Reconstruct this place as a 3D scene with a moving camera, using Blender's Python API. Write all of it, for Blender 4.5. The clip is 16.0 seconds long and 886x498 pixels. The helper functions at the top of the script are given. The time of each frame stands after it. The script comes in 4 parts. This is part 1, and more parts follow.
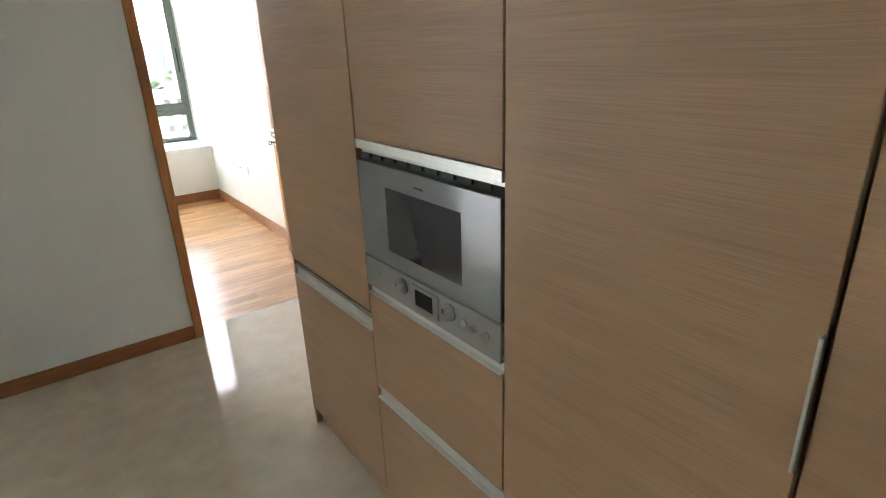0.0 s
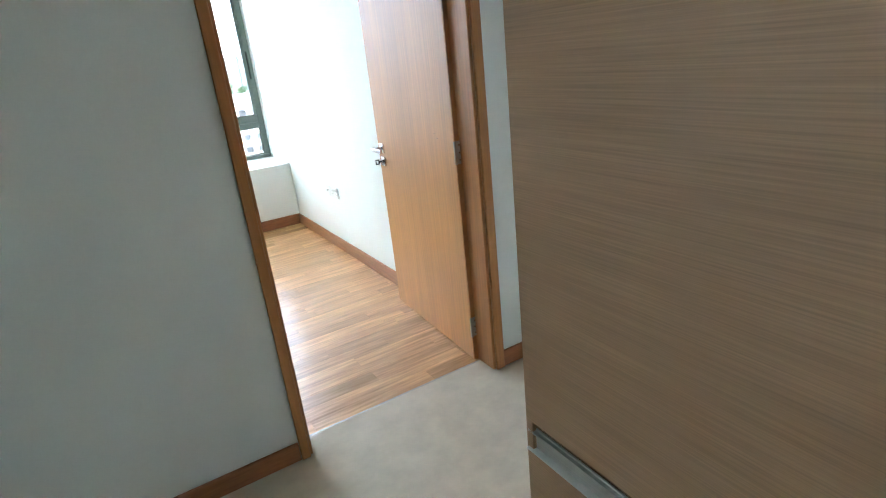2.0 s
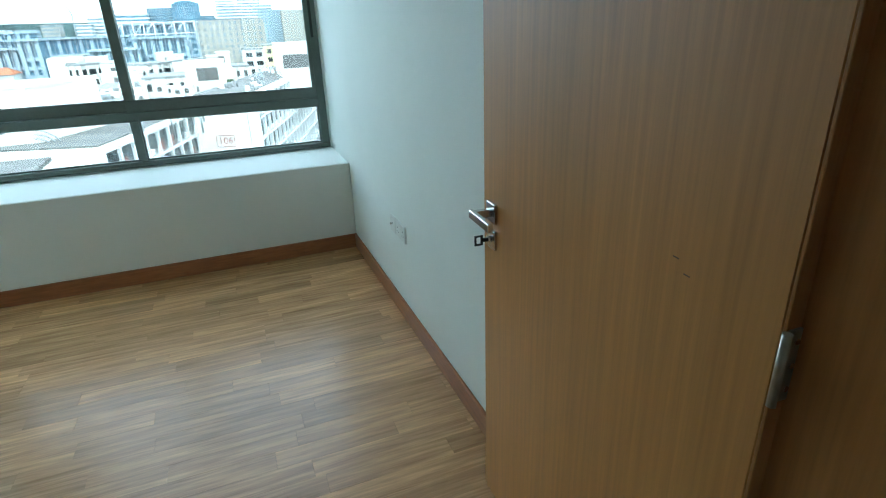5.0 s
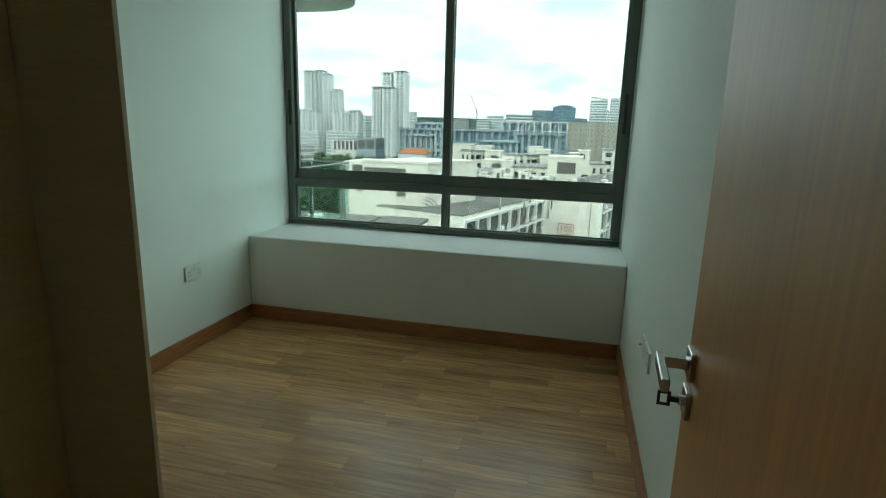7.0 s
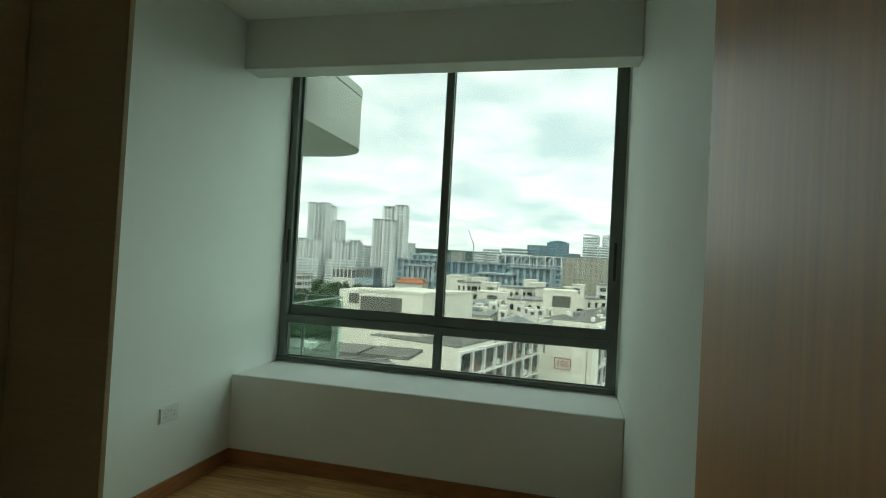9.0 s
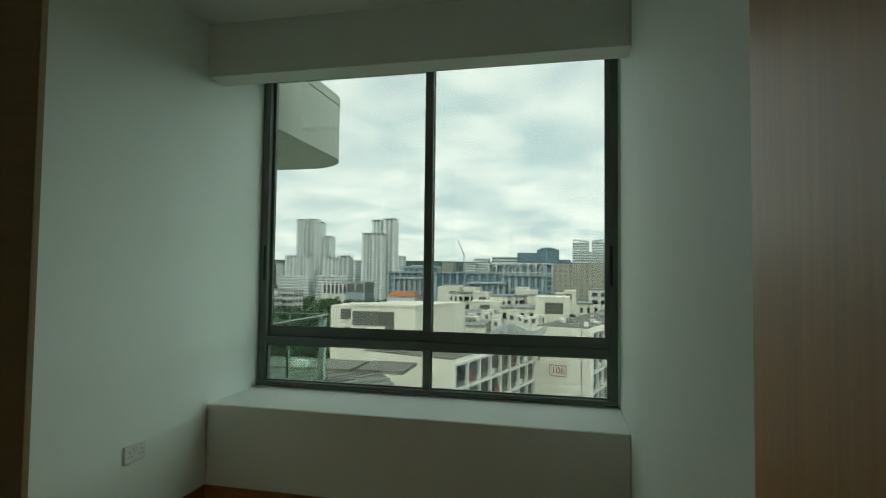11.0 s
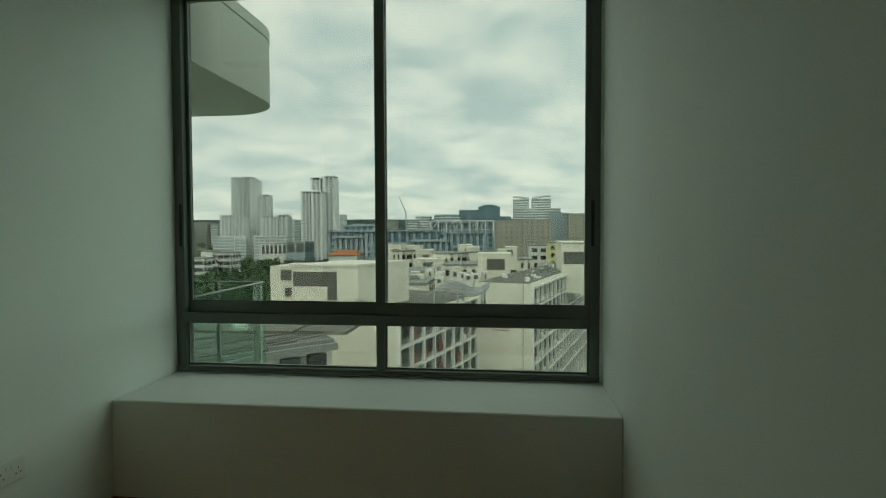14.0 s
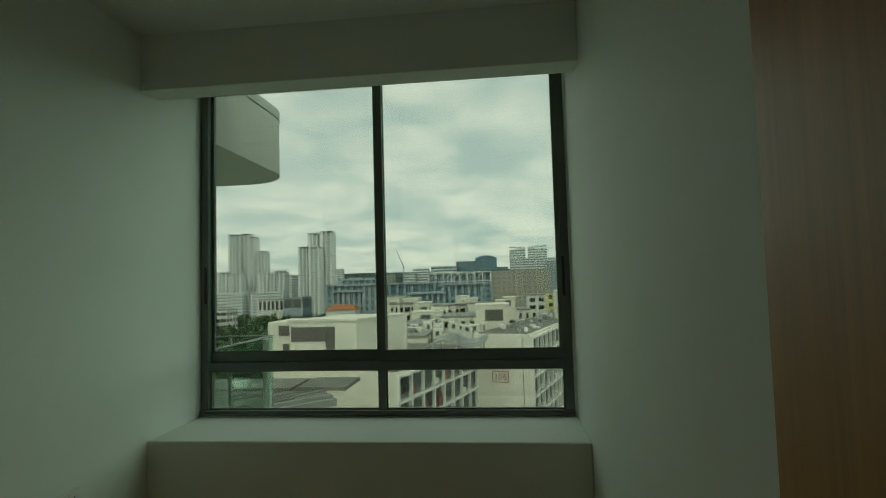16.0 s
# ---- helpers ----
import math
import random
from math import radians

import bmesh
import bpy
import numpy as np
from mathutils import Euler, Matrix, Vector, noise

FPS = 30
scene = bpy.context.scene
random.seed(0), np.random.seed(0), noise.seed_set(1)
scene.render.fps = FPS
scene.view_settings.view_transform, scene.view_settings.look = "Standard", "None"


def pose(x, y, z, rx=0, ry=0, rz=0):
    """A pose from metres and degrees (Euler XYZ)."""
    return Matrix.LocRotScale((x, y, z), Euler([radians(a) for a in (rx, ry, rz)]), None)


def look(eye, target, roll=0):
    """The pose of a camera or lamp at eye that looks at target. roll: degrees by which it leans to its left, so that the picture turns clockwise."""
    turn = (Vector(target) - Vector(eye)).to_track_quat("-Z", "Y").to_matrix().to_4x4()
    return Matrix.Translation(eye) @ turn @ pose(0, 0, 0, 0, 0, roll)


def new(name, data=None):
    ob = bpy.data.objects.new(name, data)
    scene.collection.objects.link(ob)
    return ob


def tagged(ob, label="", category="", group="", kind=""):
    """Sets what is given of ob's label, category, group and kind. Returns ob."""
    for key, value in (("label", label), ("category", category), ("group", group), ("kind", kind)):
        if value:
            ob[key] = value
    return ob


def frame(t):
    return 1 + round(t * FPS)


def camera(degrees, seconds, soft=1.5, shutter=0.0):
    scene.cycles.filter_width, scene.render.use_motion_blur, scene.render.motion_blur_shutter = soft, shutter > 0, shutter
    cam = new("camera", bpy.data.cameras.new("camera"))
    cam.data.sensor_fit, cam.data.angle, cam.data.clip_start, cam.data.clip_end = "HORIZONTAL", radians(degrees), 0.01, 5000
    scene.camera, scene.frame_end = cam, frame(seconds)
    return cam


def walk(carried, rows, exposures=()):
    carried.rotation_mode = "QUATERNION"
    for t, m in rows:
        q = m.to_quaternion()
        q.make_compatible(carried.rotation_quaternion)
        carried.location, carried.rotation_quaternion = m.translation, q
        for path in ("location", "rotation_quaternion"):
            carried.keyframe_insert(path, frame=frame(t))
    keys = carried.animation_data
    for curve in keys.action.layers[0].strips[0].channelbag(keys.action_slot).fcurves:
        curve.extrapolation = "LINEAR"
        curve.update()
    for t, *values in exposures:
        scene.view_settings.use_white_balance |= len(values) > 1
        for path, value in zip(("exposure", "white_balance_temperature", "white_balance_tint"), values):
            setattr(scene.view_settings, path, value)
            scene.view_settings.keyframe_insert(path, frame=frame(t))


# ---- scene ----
cam = camera(78.3, 16.0, soft=1.1)

PATH = [
    (0, (-1.594, -6.493, 1.56), (-0.485, -4.983, 0.859), -2.2),
    (0.5, (-1.61, -6.246, 1.524), (-0.428, -4.788, 0.834), -3.9),
    (1, (-1.517, -5.823, 1.49), (-0.519, -4.24, 0.784), -2.2),
    (1.5, (-1.505, -5.492, 1.486), (-0.613, -3.85, 0.774), -3.7),
    (2, (-1.431, -5.204, 1.486), (-0.49, -3.58, 0.794), -6.1),
    (2.5, (-1.341, -4.836, 1.478), (-0.338, -3.271, 0.739), -5.7),
    (3, (-1.213, -4.515, 1.49), (-0.193, -2.967, 0.738), -6.7),
    (3.2, (-1.189, -4.381, 1.528), (-0.127, -2.862, 0.778), -7.0),
    (5.5, (-0.559, -3.363, 1.393), (-0.278, -1.526, 0.654), -0.1),
    (6, (-0.447, -3.21, 1.36), (-0.726, -1.322, 0.762), -1.3),
    (6.5, (-0.395, -3.28, 1.359), (-0.789, -1.374, 0.897), 0.4),
    (7, (-0.34, -3.353, 1.381), (-0.796, -1.454, 0.95), 1.6),
    (7.5, (-0.289, -3.359, 1.41), (-0.879, -1.461, 1.187), 2.9),
    (8, (-0.257, -3.35, 1.437), (-0.908, -1.461, 1.36), 3.1),
    (8.5, (-0.305, -3.332, 1.462), (-0.861, -1.411, 1.459), 2.4),
    (9, (-0.325, -3.32, 1.46), (-0.796, -1.377, 1.501), 3.1),
    (11.5, (-0.367, -2.942, 1.457), (-0.795, -0.99, 1.543), 0.2),
    (12, (-0.441, -2.776, 1.452), (-0.841, -0.817, 1.45), 0.1),
    (12.5, (-0.499, -2.694, 1.446), (-0.854, -0.726, 1.459), 0.3),
    (13, (-0.538, -2.617, 1.446), (-0.805, -0.635, 1.425), 0.3),
    (13.5, (-0.54, -2.58, 1.456), (-0.799, -0.598, 1.416), -0.1),
    (14, (-0.544, -2.571, 1.476), (-0.772, -0.585, 1.406), -0.2),
    (14.5, (-0.548, -2.65, 1.493), (-0.748, -0.661, 1.542), -0.2),
    (15, (-0.516, -2.764, 1.508), (-0.72, -0.777, 1.603), -0.3),
    (15.5, (-0.496, -2.938, 1.494), (-0.681, -0.95, 1.611), -0.5),
    (16, (-0.449, -3.058, 1.492), (-0.664, -1.074, 1.612), -1.6),
]
EXPOSURE = [(0.0, 4.15, 6050, -1), (0.5, 4.4, 5750, -4), (1.0, 4.25, 5500, -6), (1.5, 4.15, 5350, -8), (3.0, 3.7, 4850, -10.5), (5.5, 1.8, 4700, -31), (6.0, 1.3, 4900, -35.5), (7.0, 1.05, 5600, -38), (8.0, 0.9, 5950, -38), (9.0, 0.75, 6150, -37.5), (12.0, 0.25, 6250, -36), (13.5, 0.1, 6450, -38), (16.0, -0.1, 6800, -45.5)]
walk(cam, [(t, look(eye, target, roll)) for t, eye, target, roll in PATH], EXPOSURE)

# ---- light ----
world = bpy.data.worlds.new("sky")
scene.world = world
world.use_nodes = True
wn, wl = world.node_tree.nodes, world.node_tree.links
wn.clear()
w_out, w_bg = wn.new("ShaderNodeOutputWorld"), wn.new("ShaderNodeBackground")
w_bg.inputs["Strength"].default_value = 0.28
w_sky = wn.new("ShaderNodeTexSky")
w_sky.sky_type, w_sky.sun_disc = "NISHITA", False
w_sky.sun_elevation, w_sky.sun_rotation = radians(48), radians(200)
w_tc, w_sep = wn.new("ShaderNodeTexCoord"), wn.new("ShaderNodeSeparateXYZ")
wl.new(w_tc.outputs["Generated"], w_sep.inputs[0])


def w_math(op, a, b):
    n = wn.new("ShaderNodeMath")
    n.operation = op
    for i, v in enumerate((a, b)):
        if isinstance(v, (int, float)):
            n.inputs[i].default_value = v
        else:
            wl.new(v, n.inputs[i])
    return n.outputs[0]


w_up = w_math("ADD", w_math("MAXIMUM", w_sep.outputs[2], 0.0), 0.20)
w_vec = wn.new("ShaderNodeCombineXYZ")
wl.new(w_math("DIVIDE", w_sep.outputs[0], w_up), w_vec.inputs[0])
wl.new(w_math("DIVIDE", w_sep.outputs[1], w_up), w_vec.inputs[1])
w_noise = wn.new("ShaderNodeTexNoise")
w_noise.inputs["Scale"].default_value, w_noise.inputs["Detail"].default_value = 2.4, 12
w_noise.inputs["Roughness"].default_value, w_noise.inputs["Distortion"].default_value = 0.56, 0.35
wl.new(w_vec.outputs[0], w_noise.inputs["Vector"])
w_ramp = wn.new("ShaderNodeValToRGB")
w_ramp.color_ramp.elements[0].position, w_ramp.color_ramp.elements[0].color = 0.36, (9.6, 10.9, 11.4, 1)
w_ramp.color_ramp.elements[1].position, w_ramp.color_ramp.elements[1].color = 0.64, (15.8, 15.6, 15.2, 1)
wl.new(w_noise.outputs["Fac"], w_ramp.inputs[0])
w_mix = wn.new("ShaderNodeMix")
w_mix.data_type = "RGBA"
w_mix.inputs[0].default_value = 0.86
wl.new(w_sky.outputs[0], w_mix.inputs[6])
wl.new(w_ramp.outputs[0], w_mix.inputs[7])
wl.new(w_mix.outputs[2], w_bg.inputs[0])
wl.new(w_bg.outputs[0], w_out.inputs[0])

sun = new("sun", bpy.data.lights.new("sun", "SUN"))
sun.data.energy, sun.data.angle, sun.data.color = 2.6, radians(14), (1, 0.96, 0.88)
sun.matrix_world = look((0, -60, 70), (14, 0, 0))


# ---- materials ----
def mat(name, base, rough=0.5, metal=0.0, grain=None, amount=0.12, big=None, big_amount=0.1, bump=0.0, spec=0.5, coat=0.0, coat_rough=0.08,
        random_tone=0.0, second=None, detail=6):
    """A principled material: base colour varied by a fine stretched noise (grain: its scale along x, y, z) and a broad one (big)."""
    m = bpy.data.materials.new(name)
    m.use_nodes = True
    n, l = m.node_tree.nodes, m.node_tree.links
    b = n["Principled BSDF"]
    b.inputs["Roughness"].default_value, b.inputs["Metallic"].default_value = rough, metal
    b.inputs["Specular IOR Level"].default_value = spec
    b.inputs["Coat Weight"].default_value, b.inputs["Coat Roughness"].default_value = coat, coat_rough
    tc = n.new("ShaderNodeTexCoord")
    col = None
    rgb = n.new("ShaderNodeRGB")
    rgb.outputs[0].default_value = (*base, 1)
    col = rgb.outputs[0]
    info = None
    if random_tone:
        info = n.new("ShaderNodeObjectInfo")

    def vary(col, scale, amt, tint=None):
        mp = n.new("ShaderNodeMapping")
        mp.inputs["Scale"].default_value = scale
        l.new(tc.outputs["Object"], mp.inputs[0])
        if info is not None:
            sh = n.new("ShaderNodeVectorMath")
            sh.operation = "MULTIPLY"
            cmb = n.new("ShaderNodeCombineXYZ")
            for i in range(3):
                l.new(info.outputs["Random"], cmb.inputs[i])
            l.new(cmb.outputs[0], sh.inputs[0])
            sh.inputs[1].default_value = (53.0, 31.0, 17.0)
            l.new(sh.outputs[0], mp.inputs["Location"])
        nz = n.new("ShaderNodeTexNoise")
        nz.inputs["Scale"].default_value, nz.inputs["Detail"].default_value, nz.inputs["Roughness"].default_value = 1, detail, 0.6
        l.new(mp.outputs[0], nz.inputs["Vector"])
        rp = n.new("ShaderNodeValToRGB")
        lo, hi = 1 - amt * 1.6, 1 + amt * 1.2
        tl = tint or (1, 1, 1)
        rp.color_ramp.elements[0].position, rp.color_ramp.elements[0].color = 0.3, (lo * tl[0], lo * tl[1], lo * tl[2], 1)
        rp.color_ramp.elements[1].position, rp.color_ramp.elements[1].color = 0.7, (hi, hi, hi, 1)
        l.new(nz.outputs["Fac"], rp.inputs[0])
        mx = n.new("ShaderNodeMix")
        mx.data_type, mx.blend_type = "RGBA", "MULTIPLY"
        mx.inputs[0].default_value = 1
        l.new(col, mx.inputs[6])
        l.new(rp.outputs[0], mx.inputs[7])
        return mx.outputs[2], nz.outputs["Fac"]

    fine = None
    if grain:
        col, fine = vary(col, grain, amount, second)
    if big:
        col, _ = vary(col, big, big_amount)
    if random_tone:
        mr = n.new("ShaderNodeMapRange")
        mr.inputs["To Min"].default_value, mr.inputs["To Max"].default_value = 1 - random_tone, 1 + random_tone
        l.new(info.outputs["Random"], mr.inputs["Value"])
        mx = n.new("ShaderNodeMix")
        mx.data_type, mx.blend_type = "RGBA", "MULTIPLY"
        mx.inputs[0].default_value = 1
        l.new(col, mx.inputs[6])
        l.new(mr.outputs[0], mx.inputs[7])
        col = mx.outputs[2]
    l.new(col, b.inputs["Base Color"])
    if bump and fine is not None:
        bp = n.new("ShaderNodeBump")
        bp.inputs["Strength"].default_value, bp.inputs["Distance"].default_value = bump, 0.002
        l.new(fine, bp.inputs["Height"])
        l.new(bp.outputs[0], b.inputs["Normal"])
    if fine is not None and rough > 0.1 and metal < 0.5:
        mr = n.new("ShaderNodeMapRange")
        mr.inputs["To Min"].default_value, mr.inputs["To Max"].default_value = rough * 0.85, min(1, rough * 1.15)
        l.new(fine, mr.inputs["Value"])
        l.new(mr.outputs[0], b.inputs["Roughness"])
    return m


def glass_mat(name, tint, gloss=0.35):
    m = bpy.data.materials.new(name)
    m.use_nodes = True
    n, l = m.node_tree.nodes, m.node_tree.links
    n.clear()
    out, mix = n.new("ShaderNodeOutputMaterial"), n.new("ShaderNodeMixShader")
    tr, gl, fr = n.new("ShaderNodeBsdfTransparent"), n.new("ShaderNodeBsdfGlossy"), n.new("ShaderNodeLayerWeight")
    tr.inputs[0].default_value = (*tint, 1)
    gl.inputs["Roughness"].default_value = 0.01
    fr.inputs[0].default_value = 0.18
    pw = n.new("ShaderNodeMath")
    pw.operation = "MULTIPLY_ADD"
    pw.inputs[1].default_value, pw.inputs[2].default_value = gloss, 0.02
    l.new(fr.outputs["Facing"], pw.inputs[0])
    l.new(pw.outputs[0], mix.inputs[0])
    l.new(tr.outputs[0], mix.inputs[1])
    l.new(gl.outputs[0], mix.inputs[2])
    l.new(mix.outputs[0], out.inputs[0])
    return m


PAINT = mat("wall_paint", (0.83, 0.85, 0.82), 0.62, grain=(160, 160, 160), amount=0.012, big=(1.3, 1.3, 1.3), big_amount=0.02, bump=0.06)
CEIL = mat("ceiling_paint", (0.78, 0.80, 0.77), 0.75, grain=(120, 120, 120), amount=0.012, big=(1, 1, 1), big_amount=0.02, bump=0.05)
MARBLE = mat("cream_marble", (0.66, 0.59, 0.475), 0.07, grain=(9, 9, 9), amount=0.07, big=(1.1, 1.4, 1), big_amount=0.07, detail=10)
PLANK = mat("oak_plank", (0.60, 0.365, 0.170), 0.24, grain=(3.2, 55, 30), amount=0.20, big=(1.2, 9, 4), big_amount=0.17, bump=0.12, random_tone=0.19, second=(0.95, 0.86, 0.78))
SUBFLOOR = mat("floor_joint", (0.10, 0.055, 0.025), 0.6, grain=(30, 30, 30), amount=0.1)
SKIRT = mat("skirting_wood", (0.33, 0.140, 0.056), 0.38, grain=(6, 6, 60), amount=0.16, big=(2, 2, 4), big_amount=0.08, bump=0.06)
TRIM = mat("frame_veneer", (0.44, 0.20, 0.062), 0.36, grain=(70, 70, 3), amount=0.12, big=(6, 6, 0.8), big_amount=0.08, bump=0.05)
DOORV = mat("door_veneer", (0.46, 0.215, 0.060), 0.42, grain=(90, 90, 2.4), amount=0.10, big=(5, 5, 0.5), big_amount=0.09, bump=0.05)
CABV = mat("cabinet_veneer", (0.47, 0.285, 0.168), 0.38, grain=(4, 4, 420), amount=0.12, big=(1.1, 1.1, 16), big_amount=0.06, bump=0.08)
CABEDGE = mat("cabinet_edge", (0.16, 0.09, 0.05), 0.55, grain=(20, 20, 60), amount=0.1)
WARD = mat("wardrobe_laminate", (0.40, 0.30, 0.17), 0.45, grain=(8, 8, 120), amount=0.05, big=(1, 1, 5), big_amount=0.04, bump=0.04)
ALU = mat("brushed_aluminium", (0.72, 0.72, 0.70), 0.32, 1.0, grain=(4, 4, 300), amount=0.05)
OVENF = mat("oven_glass_front", (0.30, 0.30, 0.305), 0.16, 0.35, grain=(20, 20, 20), amount=0.01, coat=0.6, coat_rough=0.03)
OVENP = mat("oven_steel_panel", (0.37, 0.367, 0.365), 0.28, 0.7, grain=(4, 200, 4), amount=0.04)
DARKGLASS = mat("dark_oven_glass", (0.045, 0.045, 0.05), 0.06, grain=(30, 30, 30), amount=0.02, coat=0.5, coat_rough=0.03)
LCD = mat("dark_display", (0.04, 0.035, 0.03), 0.12, grain=(60, 60, 60), amount=0.03)
BLACK = mat("black_recess", (0.018, 0.018, 0.018), 0.6, grain=(40, 40, 40), amount=0.1)
CHROME = mat("satin_chrome", (0.62, 0.62, 0.62), 0.22, 1.0, grain=(40, 40, 40), amount=0.03)
STEEL = mat("hinge_steel", (0.42, 0.40, 0.36), 0.35, 1.0, grain=(60, 60, 60), amount=0.08)
PLASTIC = mat("white_plastic", (0.75, 0.75, 0.72), 0.32, grain=(40, 40, 40), amount=0.01)
PVC = mat("dark_plastic", (0.03, 0.03, 0.03), 0.4, grain=(40, 40, 40), amount=0.05)
WINALU = mat("window_aluminium", (0.14, 0.16, 0.14), 0.45, 0.25, grain=(60, 60, 60), amount=0.05, big=(3, 3, 3), big_amount=0.06)
SEAL = mat("window_gasket", (0.02, 0.022, 0.02), 0.6, grain=(60, 60, 60), amount=0.05)
# dark pinkish tint dims the view out; with shadows off, daylight enters unfiltered
PANE = glass_mat("window_glass", (0.465, 0.425, 0.445))
RAILGLASS = glass_mat("green_rail_glass", (0.90, 0.965, 0.935), 0.01)
RENDER_W = mat("balcony_render", (0.62, 0.66, 0.58), 0.8, grain=(7, 7, 0.7), amount=0.07, big=(0.8, 0.8, 0.5), big_amount=0.08)
HDB = mat("cream_block_render", (0.76, 0.745, 0.64), 0.8, grain=(0.6, 0.6, 0.15), amount=0.04, big=(0.08, 0.08, 0.08), big_amount=0.05)
HDBW = mat("pale_block_render", (0.78, 0.78, 0.72), 0.8, grain=(0.5, 0.5, 0.15), amount=0.04, big=(0.08, 0.08, 0.08), big_amount=0.05)
YELLOW = mat("yellow_render", (0.72, 0.70, 0.36), 0.8, grain=(0.5, 0.5, 0.15), amount=0.04)
# dark grey; on recess panels the shade is put into this colour
GREYP = mat("flat_dark_grey", (0.13, 0.13, 0.115), 0.8, grain=(0.8, 0.8, 0.2), amount=0.08)
ROOFG = mat("weathered_roof", (0.19, 0.19, 0.165), 0.9, grain=(0.7, 2.6, 1), amount=0.42, big=(0.09, 0.2, 0.1), big_amount=0.2)
ROOFEDGE = mat("roof_fascia", (0.25, 0.26, 0.24), 0.7, grain=(0.5, 0.5, 0.5), amount=0.1)
# grey wall, with the shade of the gallery recess darkened into its colour
GALLERYG = mat("shaded_grey_gallery", (0.21, 0.215, 0.19), 0.85, grain=(0.7, 0.7, 1.6), amount=0.3, big=(0.2, 0.2, 0.2), big_amount=0.15)
BRICKR = mat("red_spandrel", (0.22, 0.105, 0.08), 0.8, grain=(1.5, 1.5, 1.5), amount=0.12)
WINDARK = mat("far_window", (0.055, 0.065, 0.065), 0.25, grain=(0.9, 0.9, 0.9), amount=0.4, random_tone=0.6)
BLUEG = mat("blue_office_glass", (0.13, 0.22, 0.28), 0.2, grain=(0.2, 0.2, 0.1), amount=0.2)
OFFICE = mat("grey_office_wall", (0.37, 0.44, 0.46), 0.7, grain=(0.2, 0.2, 0.2), amount=0.1)
TOWERW = mat("tower_render", (0.80, 0.82, 0.80), 0.7, grain=(0.1, 0.1, 0.05), amount=0.06)
TOWERG = mat("tower_glazing", (0.23, 0.28, 0.29), 0.35, grain=(0.12, 0.12, 0.4), amount=0.25)
TANW = mat("tan_block_wall", (0.42, 0.39, 0.31), 0.8, grain=(0.1, 0.1, 0.1), amount=0.06)
PIPE = mat("grey_steel_pipe", (0.36, 0.38, 0.37), 0.45, 0.5, grain=(3, 3, 3), amount=0.08)
SIGNR = mat("sign_red_brown", (0.22, 0.06, 0.035), 0.6, grain=(3, 3, 3), amount=0.06)
LEAF = mat("foliage", (0.09, 0.145, 0.06), 0.7, grain=(0.25, 0.25, 0.25), amount=0.35, big=(0.03, 0.03, 0.03), big_amount=0.25)
GRASS = mat("ground_green", (0.06, 0.085, 0.045), 0.9, grain=(0.05, 0.05, 0.05), amount=0.3, big=(0.006, 0.006, 0.006), big_amount=0.25)
# tree colour shifted to blue-green: distance haze is put into it
HILL = mat("hazed_hill_trees", (0.075, 0.11, 0.10), 0.95, grain=(0.03, 0.03, 0.05), amount=0.3, big=(0.005, 0.005, 0.005), big_amount=0.2)
TILE = mat("orange_roof_tiles", (0.40, 0.16, 0.07), 0.8, grain=(0.5, 0.5, 0.5), amount=0.15)

# ---- building helpers ----
ORIGIN = {}


def box(x0, x1, y0, y1, z0, z1, bevel=0.0, bm=None, segments=1):
    bm = bm or bmesh.new()
    x0, x1, y0, y1, z0, z1 = min(x0, x1), max(x0, x1), min(y0, y1), max(y0, y1), min(z0, z1), max(z0, z1)
    v = [bm.verts.new((x, y, z)) for x in (x0, x1) for y in (y0, y1) for z in (z0, z1)]
    fs = [bm.faces.new([v[i] for i in q]) for q in ((0, 1, 3, 2), (4, 6, 7, 5), (0, 4, 5, 1), (2, 3, 7, 6), (0, 2, 6, 4), (1, 5, 7, 3))]
    if bevel:
        es = list({e for f in fs for e in f.edges})
        bmesh.ops.bevel(bm, geom=es, offset=bevel, segments=segments, profile=0.5, affect="EDGES")
    return bm


def tube(p0, p1, r0, r1=None, n=16, bm=None, caps=True):
    bm = bm or bmesh.new()
    p0, p1 = Vector(p0), Vector(p1)
    r1 = r0 if r1 is None else r1
    q = (p1 - p0).to_track_quat("Z", "Y").to_matrix()
    rings = []
    for p, r in ((p0, r0), (p1, r1)):
        rings.append([bm.verts.new(p + q @ Vector((r * math.cos(a), r * math.sin(a), 0))) for a in (2 * math.pi * i / n for i in range(n))])
    for i in range(n):
        f = bm.faces.new((rings[0][i], rings[0][(i + 1) % n], rings[1][(i + 1) % n], rings[1][i]))
        f.smooth = True
    if caps:
        bm.faces.new(rings[0][::-1])
        bm.faces.new(rings[1])
    return bm


def prism(pts, z0, z1, bm=None):
    """An upright solid over a plan outline."""
    bm = bm or bmesh.new()
    lo = [bm.verts.new((x, y, z0)) for x, y in pts]
    hi = [bm.verts.new((x, y, z1)) for x, y in pts]
    n = len(pts)
    bm.faces.new(lo[::-1])
    bm.faces.new(hi)
    for i in range(n):
        bm.faces.new((lo[i], lo[(i + 1) % n], hi[(i + 1) % n], hi[i]))
    return bm


def mesh_of(bm, material, origin=(0, 0, 0), name="mesh"):
    bmesh.ops.recalc_face_normals(bm, faces=bm.faces)
    bmesh.ops.translate(bm, verts=bm.verts, vec=[-a for a in origin])
    me = bpy.data.meshes.new(name)
    bm.to_mesh(me)
    bm.free()
    me.materials.append(material)
    return me


